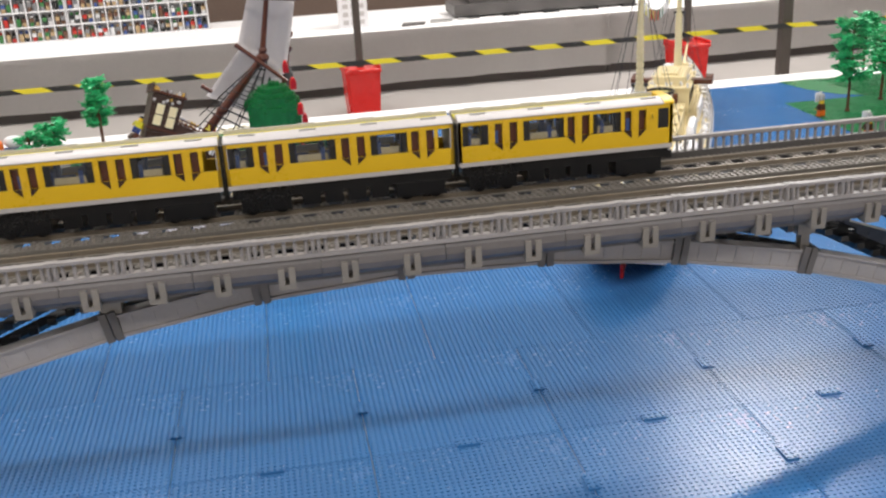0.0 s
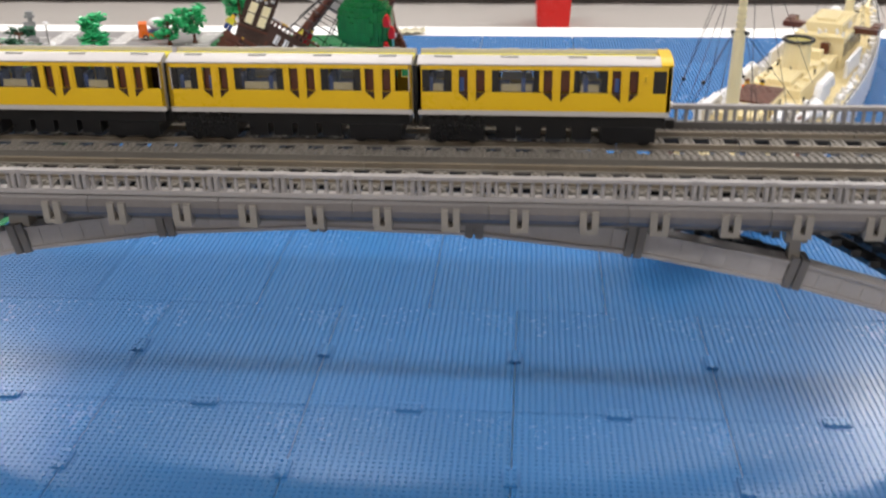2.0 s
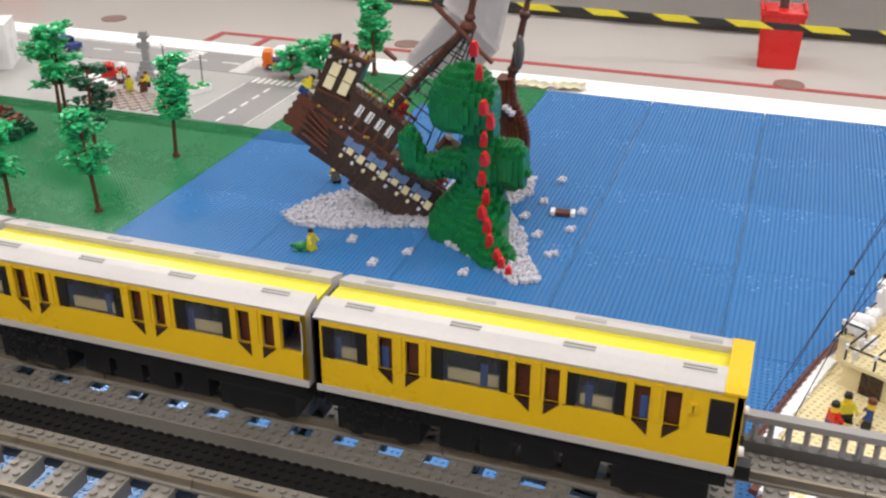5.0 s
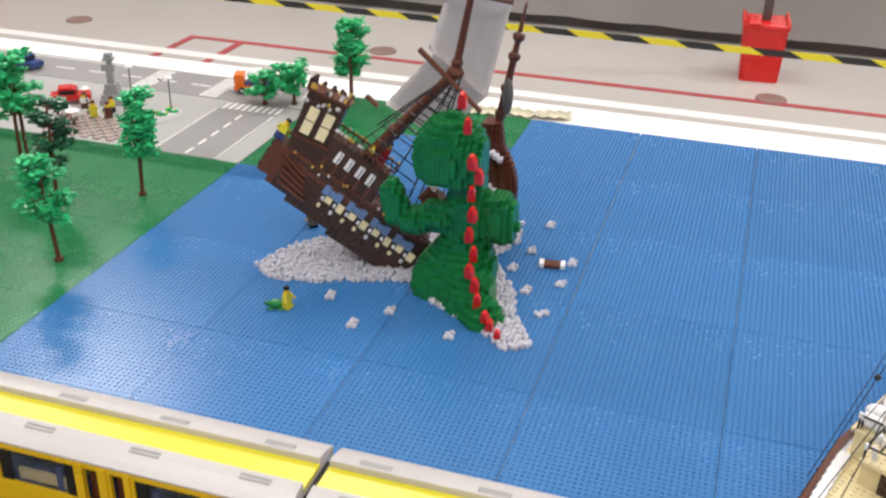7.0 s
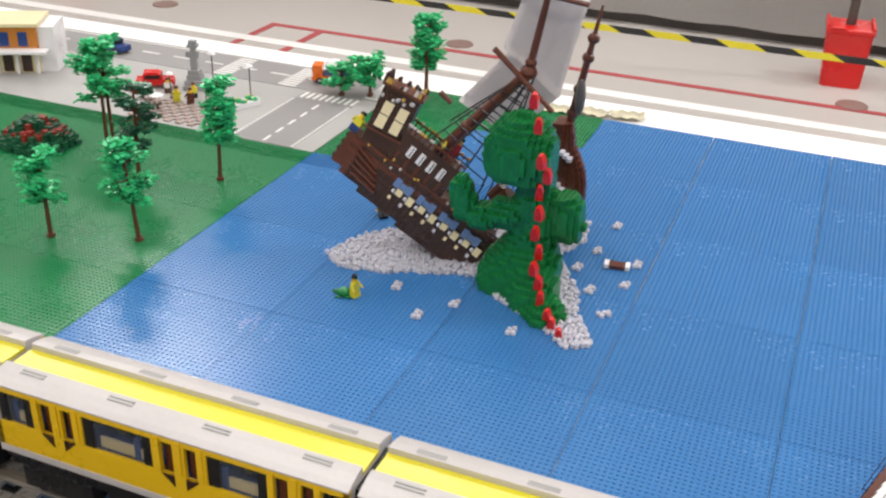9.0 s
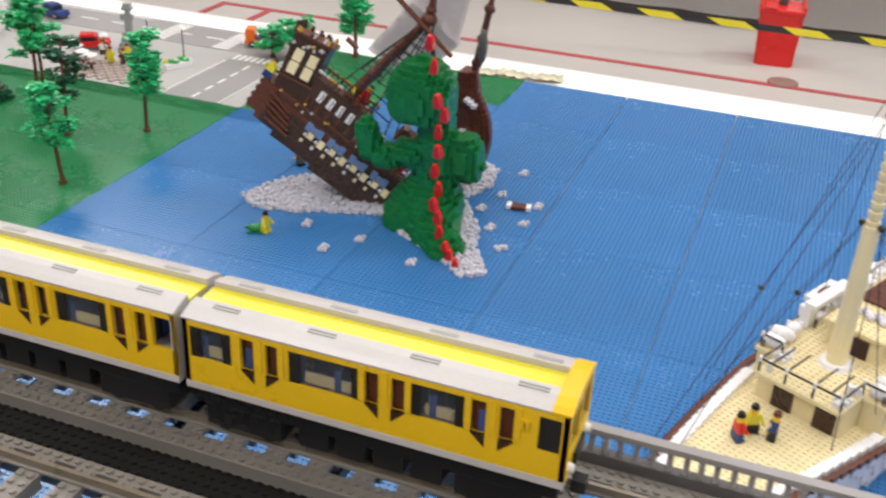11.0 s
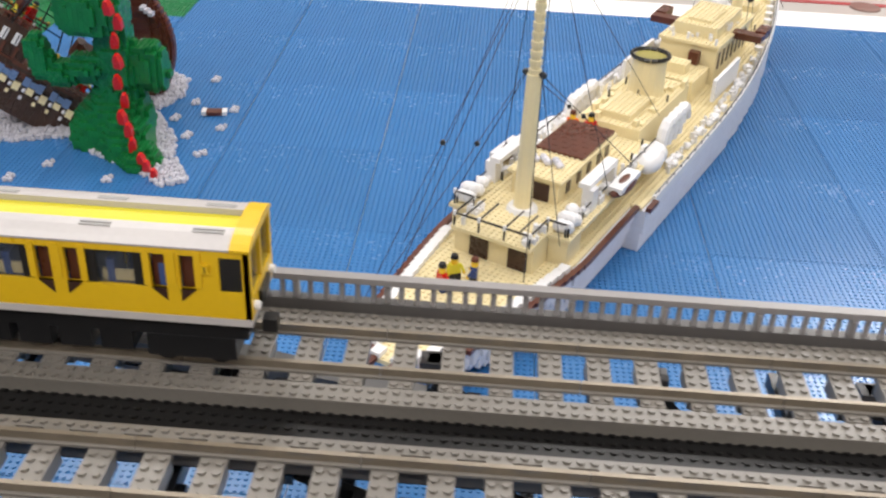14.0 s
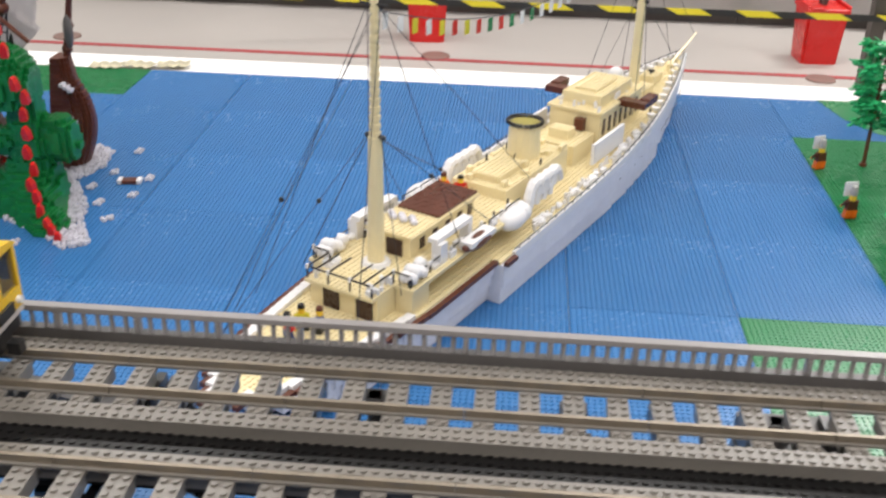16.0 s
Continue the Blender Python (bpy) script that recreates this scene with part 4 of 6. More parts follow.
    for s, fs, zs, zt, w in ((0.0, (-0.16, -0.06, 0.10, 0.2), 0.30, 0.475, 0.082), (0.949, (0.80, 0.86, 1.03, 1.1), 0.30, 0.455, 0.060)):
        for e in (-1, 1):
            for k, f in enumerate(fs):
                lines.append(((s, e * 0.010, zs if k % 2 else zt), (f, e * w, 0.112)))
    lines += [((0.0, 0, 0.47), (-0.335, 0.02, 0.085)), ((0.949, 0, 0.46), (1.33, 0, 0.148)), ((0.0, 0.01, 0.30), (0.29, 0.06, 0.135)), ((0.0, -0.01, 0.47), (0.36, -0.055, 0.13))]
    lines += [((0.0, 0.012, 0.30), (-0.30, 0.06, 0.078)), ((0.0, 0.012, 0.44), (-0.28, 0.07, 0.078))]
    for a, b in lines:
        bm = bmesh.new()
        rod(bm, a, b, 0.0006, None, 4)
        part("rigging_cord", bm, STRING, Y)
    bm = bmesh.new()
    for a, b, f in ((lines[-1][0], lines[-1][1], 0.52), (lines[-2][0], lines[-2][1], 0.30), (lines[-4][0], lines[-4][1], 0.9), (lines[3][0], lines[3][1], 0.4)):
        ball(bm, Vector(a).lerp(Vector(b), f), 0.0036, None, None, 8, 6)
    pieces("rigging_bead", bm, BLACK, Y)
    # signal flags on the stay between the mastheads
    bm = bmesh.new()
    fm = (WHITE, RED, WHITE, GREEN, YELLOWTOP)
    a, b = Vector((0.0, 0, 0.468)), Vector((0.949, 0, 0.452))
    prev = a
    for i in range(1, 25):
        t = i / 24
        p = a.lerp(b, t) - Vector((0, 0, 0.075 * 4 * t * (1 - t)))
        rod(bm, prev, p, 0.0008, None, 4, 5)
        prev = p
    part("flag_string", bm, (WHITE, RED, WHITE, GREEN, YELLOWTOP, STRING), Y)
    for i in range(26):
        t = (i + 0.7) / 27
        p = a.lerp(b, t) - Vector((0, 0, 0.075 * 4 * t * (1 - t)))
        bm = bmesh.new()
        box(bm, p.x - 0.006, p.x + 0.006, p.y - 0.0008, p.y + 0.0008, p.z - 0.022, p.z - 0.002)
        part("signal_flag", bm, fm[(i * 2 + i // 3) % 5], Y)
    return Y


yacht_thing = yacht()


# ---- small brick figures: one plain mesh each ----
FIG_COLOURS = (RED, DBLUE, SKIN, BLACK, WHITE, ORANGE, YELLOWTOP, BROWN, DGREY, PAVE)


def figure(m, legs, torso, hat, label, name="toy_figure", group="", board=False, k=1.0):
    bm = bmesh.new()
    mm = Matrix.Diagonal((k, k, k, 1))
    for e in (-1, 1):
        box(bm, e * 0.0042 - 0.0038, e * 0.0042 + 0.0038, -0.004, 0.004, 0, 0.0125, legs, mm)
        box(bm, e * 0.0042 - 0.0038, e * 0.0042 + 0.0038, -0.0065, 0.004, 0, 0.003, legs, mm)
    z0, z1 = 0.0127, 0.0260
    vs = [bm.verts.new(mm @ Vector(c)) for c in ((-0.0078, -0.004, z0), (0.0078, -0.004, z0), (0.0078, 0.004, z0), (-0.0078, 0.004, z0), (-0.0058, -0.004, z1), (0.0058, -0.004, z1), (0.0058, 0.004, z1), (-0.0058, 0.004, z1))]
    for q in ((3, 2, 1, 0), (4, 5, 6, 7), (0, 1, 5, 4), (1, 2, 6, 5), (2, 3, 7, 6), (3, 0, 4, 7)):
        bm.faces.new([vs[i] for i in q]).material_index = torso
    for e in (-1, 1):
        rod(bm, mm @ Vector((e * 0.0075, 0, 0.0245)), mm @ Vector((e * 0.0105, -0.006, 0.0155)), 0.0021 * k, 0.0019 * k, 6, torso)
        ball(bm, mm @ Vector((e * 0.0105, -0.0068, 0.0148)), 0.0022 * k, None, None, 6, 5, 2)
    rod(bm, mm @ Vector((0, 0, 0.026)), mm @ Vector((0, 0, 0.0345)), 0.0048 * k, 0.0048 * k, 10, 2)
    rod(bm, mm @ Vector((0, 0, 0.0335)), mm @ Vector((0, 0, 0.0385)), 0.0054 * k, 0.0040 * k, 10, hat)
    if board:
        box(bm, -0.009, 0.009, -0.011, -0.009, 0.028, 0.048, 4, mm)
        for i in range(3):
            box(bm, -0.006, 0.006, -0.0115, -0.011, 0.031 + 0.006 * i, 0.034 + 0.006 * i, 0, mm)
        rod(bm, mm @ Vector((0, 0, 0.038)), mm @ Vector((0, 0, 0.046)), 0.006 * k, 0.004 * k, 8, 9)
    ob = part(name, bm, FIG_COLOURS)
    ob.matrix_basis = m
    return tagged(ob, label, "toy figure", group)


def on_yacht(s, y, z, turn=0):
    return yacht_thing.matrix_basis @ pose(s, y, z, 0, 0, turn)


figure(on_yacht(-0.172, 0.020, 0.0705, 60), 1, 0, 3, "toy figure in red standing on the yacht's stern deck", group="figures aboard the yacht")
figure(on_yacht(-0.146, 0.018, 0.0705, -40), 3, 6, 3, "toy figure in yellow standing on the yacht's stern deck", group="figures aboard the yacht")
figure(on_yacht(-0.138, -0.006, 0.0705, 200), 3, 1, 7, "toy figure in dark blue standing on the yacht's stern deck", group="figures aboard the yacht")
figure(on_yacht(0.255, 0.045, 0.1115, 90), 7, 5, 7, "toy figure in orange standing by the yacht's engine house", group="figures aboard the yacht")
figure(on_yacht(0.262, 0.018, 0.1115, 120), 1, 0, 3, "toy figure in red and blue by the yacht's engine house", group="figures aboard the yacht")
for x, y, turn in ((1.165, 1.30, 200), (1.162, 1.06, 190), (1.175, 0.83, 170)):
    figure(pose(x, y, 0.0036, 0, 0, turn), 5, 7, 9, "toy explorer figure carrying a white board on the grass bank", group="figures on the grass bank", board=True, k=1.35)


# ---- sea monster of green bricks ----
def blob(p, parts):
    f = 0.0
    for c, r in parts:
        d = ((p[0] - c[0]) / r[0]) ** 2 + ((p[1] - c[1]) / r[1]) ** 2 + ((p[2] - c[2]) / r[2]) ** 2
        f += max(0.0, 1 - 0.6 * d) ** 2
    return f > 0.16


def monster():
    head = [((-0.330, 0.925, 0.226), (0.058, 0.056, 0.068)), ((-0.360, 0.972, 0.238), (0.034, 0.044, 0.034))]
    trunk = [((-0.303, 0.930, 0.185), (0.026, 0.028, 0.05)), ((-0.302, 0.930, 0.120), (0.038, 0.040, 0.075)), ((-0.308, 0.925, 0.035), (0.056, 0.058, 0.066)), ((-0.345, 0.908, 0.012), (0.038, 0.046, 0.052)),
             ((-0.282, 0.878, 0.01), (0.042, 0.048, 0.050)), ((-0.248, 0.838, 0.0), (0.034, 0.038, 0.028)), ((-0.256, 0.945, 0.128), (0.030, 0.036, 0.040)), ((-0.246, 0.948, 0.108), (0.022, 0.030, 0.026)),
             ((-0.345, 0.905, 0.130), (0.032, 0.024, 0.024)), ((-0.380, 0.893, 0.123), (0.024, 0.023, 0.022)), ((-0.407, 0.888, 0.143), (0.019, 0.022, 0.028)), ((-0.414, 0.886, 0.168), (0.017, 0.020, 0.022))]
    cx, cz = 0.0080, 0.0096
    bm = bmesh.new()
    nx, ny, nz = 40, 40, 36
    ox, oy = -0.46, 0.79
    cells = set()
    for i in range(nx):
        for j in range(ny):
            for k in range(nz):
                p = (ox + (i + 0.5) * cx, oy + (j + 0.5) * cx, (k + 0.5) * cz)
                if blob(p, trunk) or p[2] > 0.196 and blob(p, head):
                    cells.add((i, j, k))
    for i, j, k in cells:
        if all((i + a, j + b, k + c) in cells for a, b, c in ((1, 0, 0), (-1, 0, 0), (0, 1, 0), (0, -1, 0), (0, 0, 1), (0, 0, -1))):
            continue
        x, y, z = ox + i * cx, oy + j * cx, 0.003 + k * cz
        g = 0.00012
        box(bm, x + g, x + cx - g, y + g, y + cx - g, z, z + cz - g)
        if (i, j, k + 1) not in cells:
            stud(bm, x + cx / 2, y + cx / 2, z + cz - g, 0.0025, 0.0018)
    spikes = ((-0.300, 0.872, 0.336), (-0.288, 0.862, 0.302), (-0.278, 0.858, 0.248), (-0.270, 0.870, 0.222), (-0.284, 0.882, 0.187), (-0.279, 0.872, 0.157), (-0.282, 0.868, 0.124),
              (-0.272, 0.862, 0.096), (-0.274, 0.848, 0.073), (-0.262, 0.838, 0.056), (-0.254, 0.826, 0.036), (-0.236, 0.808, 0.022), (-0.226, 0.800, 0.014), (-0.210, 0.785, 0.008))
    for n, (x, y, z) in enumerate(spikes):
        m = pose(x, y, z + 0.004, 12, 0, 15 * math.sin(n * 2.1))
        w = 0.0060 if n < 11 else 0.0054
        h = 0.0118 if n < 11 else 0.009
        pts = [(-w, -w), (w, -w), (w, w), (-w, w)]
        a = [bm.verts.new(m @ Vector((px, py, -h))) for px, py in pts]
        b = [bm.verts.new(m @ Vector((px, py, h * 0.2))) for px, py in pts]
        c = [bm.verts.new(m @ Vector((px * 0.45, py * 0.8, h))) for px, py in pts]
        for lo, hi in ((a, b), (b, c)):
            for q in range(4):
                bm.faces.new((lo[q], lo[(q + 1) % 4], hi[(q + 1) % 4], hi[q])).material_index = 1
        bm.faces.new(a[::-1]).material_index = 1
        bm.faces.new(c).material_index = 1
    ob = part("sea_monster", bm, (MONSTER, RED))
    tagged(ob, "green brick sea monster with red back spikes breaking the ship", "monster statue")


monster()


# ---- foam and splashes ----
def inside(x, y, poly):
    c = False
    for (x0, y0), (x1, y1) in zip(poly, poly[1:] + poly[:1]):
        if (y0 > y) != (y1 > y) and x < x0 + (y - y0) * (x1 - x0) / (y1 - y0):
            c = not c
    return c


def foam():
    r = random.Random(7)
    polys = [[(-0.655, 0.872), (-0.612, 0.843), (-0.547, 0.852), (-0.462, 0.888), (-0.395, 0.910), (-0.330, 0.851), (-0.244, 0.805), (-0.190, 0.757), (-0.155, 0.785), (-0.196, 0.857), (-0.222, 0.94),
              (-0.285, 1.042), (-0.255, 1.117), (-0.268, 1.197), (-0.313, 1.225), (-0.40, 1.15), (-0.451, 1.034), (-0.54, 1.041), (-0.593, 1.012), (-0.633, 0.955)]]
    bm = bmesh.new()
    y = 0.74
    while y < 1.24:
        x = -0.68
        while x < -0.14:
            px, py = x + r.uniform(-0.002, 0.002), y + r.uniform(-0.002, 0.002)
            if inside(px, py, polys[0]):
                z = 0.0028 + 0.0030 * r.choice((0, 0, 0, 1, 1))
                rod(bm, (px, py, 0.0025), (px, py, z + 0.0032), 0.0038, 0.0036, 7)
                stud(bm, px, py, z + 0.0032, 0.0022, 0.0016)
            x += 0.0072
        y += 0.0072
    tagged(part("foam", bm, FOAM), "white and clear round studs laid as foam on the water", "foam", kind="stuff")
    for x, y in ((-0.495, 0.823), (-0.429, 0.754), (-0.389, 0.811), (-0.28, 0.772), (-0.163, 0.88), (-0.154, 0.987), (-0.203, 0.946), (-0.243, 1.014), (-0.218, 1.20), (-0.227, 1.089), (-0.150, 1.066)):
        bm = bmesh.new()
        for a, b in ((-0.008, 0), (0, 0.004), (0.008, 0.002), (-0.002, -0.006), (0.006, 0.009))[:r.choice((4, 5))]:
            rod(bm, (a, b, 0), (a, b, 0.0045), 0.0042, 0.0040, 8)
            stud(bm, a, b, 0.0045, 0.0024, 0.0016)
        ob = part("splash", bm, FOAM)
        ob.matrix_basis = pose(x, y, 0.0025, 0, 0, r.uniform(0, 90))
        tagged(ob, "small cluster of clear white studs on the water", "splash", "splashes round the monster")


foam()


def raft():
    R = thing("toy_raft", pose(-0.182, 1.047, 0.003, 0, 0, 8), "small white and brown toy raft afloat", "raft")
    bm = bmesh.new()
    box(bm, -0.014, 0.014, -0.010, 0.010, 0, 0.006)
    part("deck", bm, BROWN, R)
    for e in (-1, 1):
        bm = bmesh.new()
        box(bm, min(e * 0.014, e * 0.022), max(e * 0.014, e * 0.022), -0.010, 0.010, 0, 0.007)
        part("end_block", bm, WHITE, R)


raft()
figure(pose(-0.545, 0.768, 0.0025, 0, 0, 80), 6, 6, 3, "toy figure in yellow-green swimming beside a turtle")
bm = bmesh.new()
ball(bm, (0, 0, 0.006), 0.013, 0.010, 0.008, 10, 6)
ball(bm, (-0.014, 0, 0.007), 0.005, 0.004, 0.004, 8, 5)
for a, b in ((-0.008, 0.010), (0.008, 0.010), (-0.008, -0.010), (0.008, -0.010)):
    ball(bm, (a, b, 0.002), 0.006, 0.003, 0.002, 6, 4)
ob = part("toy_turtle", bm, MONSTER)
ob.matrix_basis = pose(-0.562, 0.764, 0.0025, 0, 0, 20)
tagged(ob, "small green toy turtle in the water", "toy turtle")


# ---- wrecked sailing ship, stern half tilted up and bow half behind ----
STERN_LONG = 0.905


def wreck():
    W = thing("wrecked_ship", pose(-0.405, 0.985, 0.015), "dark brown toy sailing ship broken in two by the monster", "ship")
    # stern half: local x runs from the break (0) to the stern (+), tilted so the stern rises
    S = pose(-0.01, -0.01, -0.02) @ Matrix.Rotation(radians(188), 4, "Z") @ Matrix.Rotation(radians(-33), 4, "Y") @ Matrix.Rotation(radians(15), 4, "X") @ Matrix.Diagonal((STERN_LONG, 1, 1, 1))
    bm = bmesh.new()
    rr = random.Random(12)
    for i in range(27):
        x = i * 0.012
        b = 0.042 * min(1.0, 0.75 + 0.02 * i) - 0.008 * max(0.0, (x - 0.25) / 0.07)
        keel = 0.022 * max(0.0, (x - 0.16) / 0.16) ** 1.6
        for k in range(9):
            z0 = -0.028 + k * 0.0096
            if z0 + 0.028 < keel:
                continue
            f = 0.55 + 0.45 * math.sin(min(1.0, (k + 1.5) / 6) * math.pi / 2)
            w = b * f + rr.choice((0, 0, 0, 0.0012))
            box(bm, x, x + 0.0118, -w, w, z0, z0 + 0.0093, 1 if i > 24 or (k == 7 and i > 8) else 0, S)
    pieces("hull_brick", bm, (DBROWN, BROWN), W)
    for k in range(5):                                 # moulded strakes on the quarter
        for e in (-1, 1):
            bm = bmesh.new()
            rod(bm, S @ Vector((0.232 + 0.006 * k, e * 0.0435, 0.000 + 0.009 * k)), S @ Vector((0.292 + 0.004 * k, e * 0.040, 0.004 + 0.011 * k)), 0.0036, 0.0030, 6)
            part("quarter_strake", bm, BROWN, W)
    bm = bmesh.new()                                   # tan gun ports below a row of blue panels
    for e in (-1, 1):
        for k in range(8):
            x = 0.008 + 0.026 * k
            o = e * 0.0440
            box(bm, x, x + 0.013, o - 0.003, o + 0.003, 0.018 + 0.003 * (k % 2), 0.032, 0, S)
            box(bm, x + 0.013, x + 0.025, o - 0.002, o + 0.002, 0.031, 0.047, 1, S)
            if k % 2:
                box(bm, x - 0.002, x + 0.012, o - 0.0025, o + 0.0025, 0.034, 0.044, 1, S)
            ball(bm, (x + 0.017, o + e * 0.002, 0.024), 0.0042, None, None, 6, 5, 2, S)
            box(bm, x + 0.014, x + 0.020, o - 0.003, o + 0.003, 0.008, 0.014, 0 if k % 3 else 2, S)
    pieces("gun_port", bm, (TAN, mat("sand_blue_plastic", (0.13, 0.22, 0.42), 0.3, 0.1, 60), FOAM), W)
    # quarterdeck with a tall sterncastle on its after end
    bm = bmesh.new()
    box(bm, 0.130, 0.262, -0.036, 0.036, 0.058, 0.116, 0, S)
    box(bm, 0.105, 0.300, -0.041, 0.041, 0.055, 0.062, 1, S)
    for k in range(11):
        for e in (-1, 1):
            x = 0.132 + 0.012 * k
            box(bm, x, x + 0.0055, e * 0.0375 - 0.002, e * 0.0375 + 0.002, 0.062, 0.078 + 0.003 * (k % 2), k % 2, S)
    pieces("quarterdeck", bm, (DBROWN, BROWN), W)
    C = S @ pose(0.282, 0, 0.060) @ Matrix.Rotation(radians(9), 4, "Y")
    bm = bmesh.new()
    for k in range(10):
        z = 0.0104 * k
        a0 = -0.036 if k > 2 else -0.030
        e0 = 0.001 * (k % 3)
        box(bm, a0, 0.030 + 0.0008 * k, -0.036 - e0, 0.036 + e0, z, z + 0.0102, 0, C)
    box(bm, -0.040, 0.042, -0.041, 0.041, 0.104, 0.109, 1, C)
    box(bm, -0.038, 0.036, -0.040, 0.040, 0.026, 0.030, 1, C)
    pieces("sterncastle", bm, (DBROWN, BROWN), W)
    bm = bmesh.new()
    for e in (-1, 1):
        for k in range(4):
            x = 0.150 + 0.023 * k
            box(bm, x, x + 0.011, e * 0.0375 - 0.002, e * 0.0375 + 0.002, 0.083, 0.103, 0, S)
            box(bm, x + 0.003, x + 0.005, e * 0.0380 - 0.002, e * 0.0380 + 0.002, 0.084, 0.102, 2, S)
        for x in (-0.026, 0.004):
            box(bm, x, x + 0.018, e * 0.0385 - 0.002, e * 0.0385 + 0.002, 0.036, 0.058, 1, C)
            box(bm, x, x + 0.018, e * 0.0385 - 0.002, e * 0.0385 + 0.002, 0.060, 0.082, 1, C)
    pieces("cabin_window", bm, (WHITE, TAN, BLACK), W)
    bm = bmesh.new()
    for e in (-1, 1):
        for z, a, b in ((0.118, 0.125, 0.255), (0.056, 0.0, 0.125)):
            box(bm, a, b, e * 0.0395 - 0.002, e * 0.0395 + 0.002, z + 0.007, z + 0.0105, 0, S)
            x = a
            while x < b:
                box(bm, x, x + 0.003, e * 0.0395 - 0.0015, e * 0.0395 + 0.0015, z - 0.002, z + 0.007, 0, S)
                x += 0.011
    pieces("rail_bar", bm, BROWN, W)
    bm = bmesh.new()
    r = random.Random(3)
    GOLD = mat("gold_plastic", (0.55, 0.34, 0.07), 0.35, 0.1, 60, metal=0.3)
    for k in range(26):                                # gilded and pale knobs and lanterns
        ball(bm, (r.uniform(0.125, 0.255), r.choice((-1, 1)) * 0.040, 0.129), 0.0034, None, None, 6, 5, r.choice((0, 0, 1)), S)
    for k in range(26):
        ball(bm, (r.uniform(0.0, 0.30), r.choice((-1, 1)) * 0.044, r.uniform(0.052, 0.068)), 0.003, None, None, 6, 5, r.choice((0, 0, 1)), S)
    for k in range(22):
        x, y = r.uniform(-0.034, 0.036), r.choice((-0.037, 0.037))
        rod(bm, C @ Vector((x, y, 0.108)), C @ Vector((x, y, 0.112 + r.uniform(0, 0.007))), 0.0040, 0.003, 6, r.choice((0, 1, 2, 2)))
    for k in range(16):
        ball(bm, (r.uniform(-0.03, 0.034), r.choice((-1, 1)) * 0.040, r.uniform(0.086, 0.100)), 0.0038, None, None, 6, 5, r.choice((0, 1, 1)), C)
    for y in (-0.03, 0, 0.03):
        rod(bm, C @ Vector((0.038, y, 0.105)), C @ Vector((0.042, y, 0.124)), 0.0055, 0.0035, 8, 2)
    pieces("gilded_knob", bm, (GOLD, ROOFGREY, DBROWN), W)
    bm = bmesh.new()
    box(bm, 0.324, 0.336, -0.034, 0.034, 0.000, 0.060, 0, S)
    box(bm, 0.300, 0.326, -0.039, 0.039, 0.046, 0.056, 0, S)
    for k in range(4):
        box(bm, 0.336, 0.3395, -0.032, 0.032, 0.006 + 0.014 * k, 0.013 + 0.014 * k, 1, S)
    pieces("transom", bm, (BROWN, DBROWN), W)
    bm = bmesh.new()
    box(bm, 0.0, 0.130, -0.036, 0.036, 0.052, 0.056, 0, S)
    for k in range(8):
        box(bm, 0.02 + 0.012 * (k % 4), 0.026 + 0.012 * (k % 4), -0.02 + 0.03 * (k // 4), -0.012 + 0.03 * (k // 4), 0.056, 0.066, 0, S)
    part("waist_deck", bm, BROWN, W)
    # bow half, standing up behind the monster; world coordinates moved into the thing's frame
    T = Matrix.Translation((0.405, -0.985, -0.015))
    bm = bmesh.new()
    for k in range(22):
        z = 0.010 + 0.0096 * k
        u = k / 21
        xr = -0.290 + 0.022 * math.sin(math.pi * min(1, u * 1.25)) - 0.035 * max(0, u - 0.6) ** 1.3
        w = 0.040 * (1 - 0.45 * u)
        for q in range(5):
            f = math.sqrt(max(0.05, 1 - (q / 5) ** 2))
            box(bm, -0.352 + 0.02 * u, -0.352 + 0.02 * u + (xr + 0.352 - 0.02 * u) * f, 1.125 - w * (q + 1) / 5, 1.125 - w * q / 5, z, z + 0.0094, 0, T)
            box(bm, -0.352 + 0.02 * u, -0.352 + 0.02 * u + (xr + 0.352 - 0.02 * u) * f, 1.125 + w * q / 5, 1.125 + w * (q + 1) / 5, z, z + 0.0094, 0, T)
    pieces("bow_brick", bm, BROWN, W)
    bm = bmesh.new()
    for k in range(3):
        box(bm, -0.318 + 0.008 * k, -0.306 + 0.008 * k, 1.080, 1.096, 0.112 - 0.007 * k, 0.118 - 0.007 * k, 0, T)
        box(bm, -0.312 + 0.007 * k, -0.304 + 0.007 * k, 1.084, 1.100, 0.172 - 0.005 * k, 0.178 - 0.005 * k, 0, T)
    pieces("bow_carving", bm, FOAM, W)
    bm = bmesh.new()
    a = T @ Vector((-0.312, 1.13, 0.20))
    b = T @ Vector((-0.272, 1.13, 0.425))
    rod(bm, a, a.lerp(b, 0.6), 0.008, 0.006, 8)
    rod(bm, a.lerp(b, 0.6), b, 0.006, 0.002, 8)
    for f in (0.15, 0.35, 0.6, 0.75):
        c = a.lerp(b, f)
        ball(bm, c, 0.011, 0.009, 0.010, 8, 6)
    part("bowsprit", bm, BROWN, W)
    bm = bmesh.new()
    c = T @ Vector((-0.290, 1.11, 0.272))
    ball(bm, c, 0.009, 0.009, 0.032, 10, 8)
    part("furled_jib", bm, DGREY, W)
    # main mast leaning to the bow, topmast more upright
    p0, p1, p2 = (T @ Vector(v) for v in ((-0.497, 0.985, 0.178), (-0.346, 0.985, 0.343), (-0.305, 0.985, 0.57)))
    bm = bmesh.new()
    rod(bm, p0, p1, 0.0105, 0.0085, 10)
    rod(bm, p1, p2, 0.0065, 0.0045, 8)
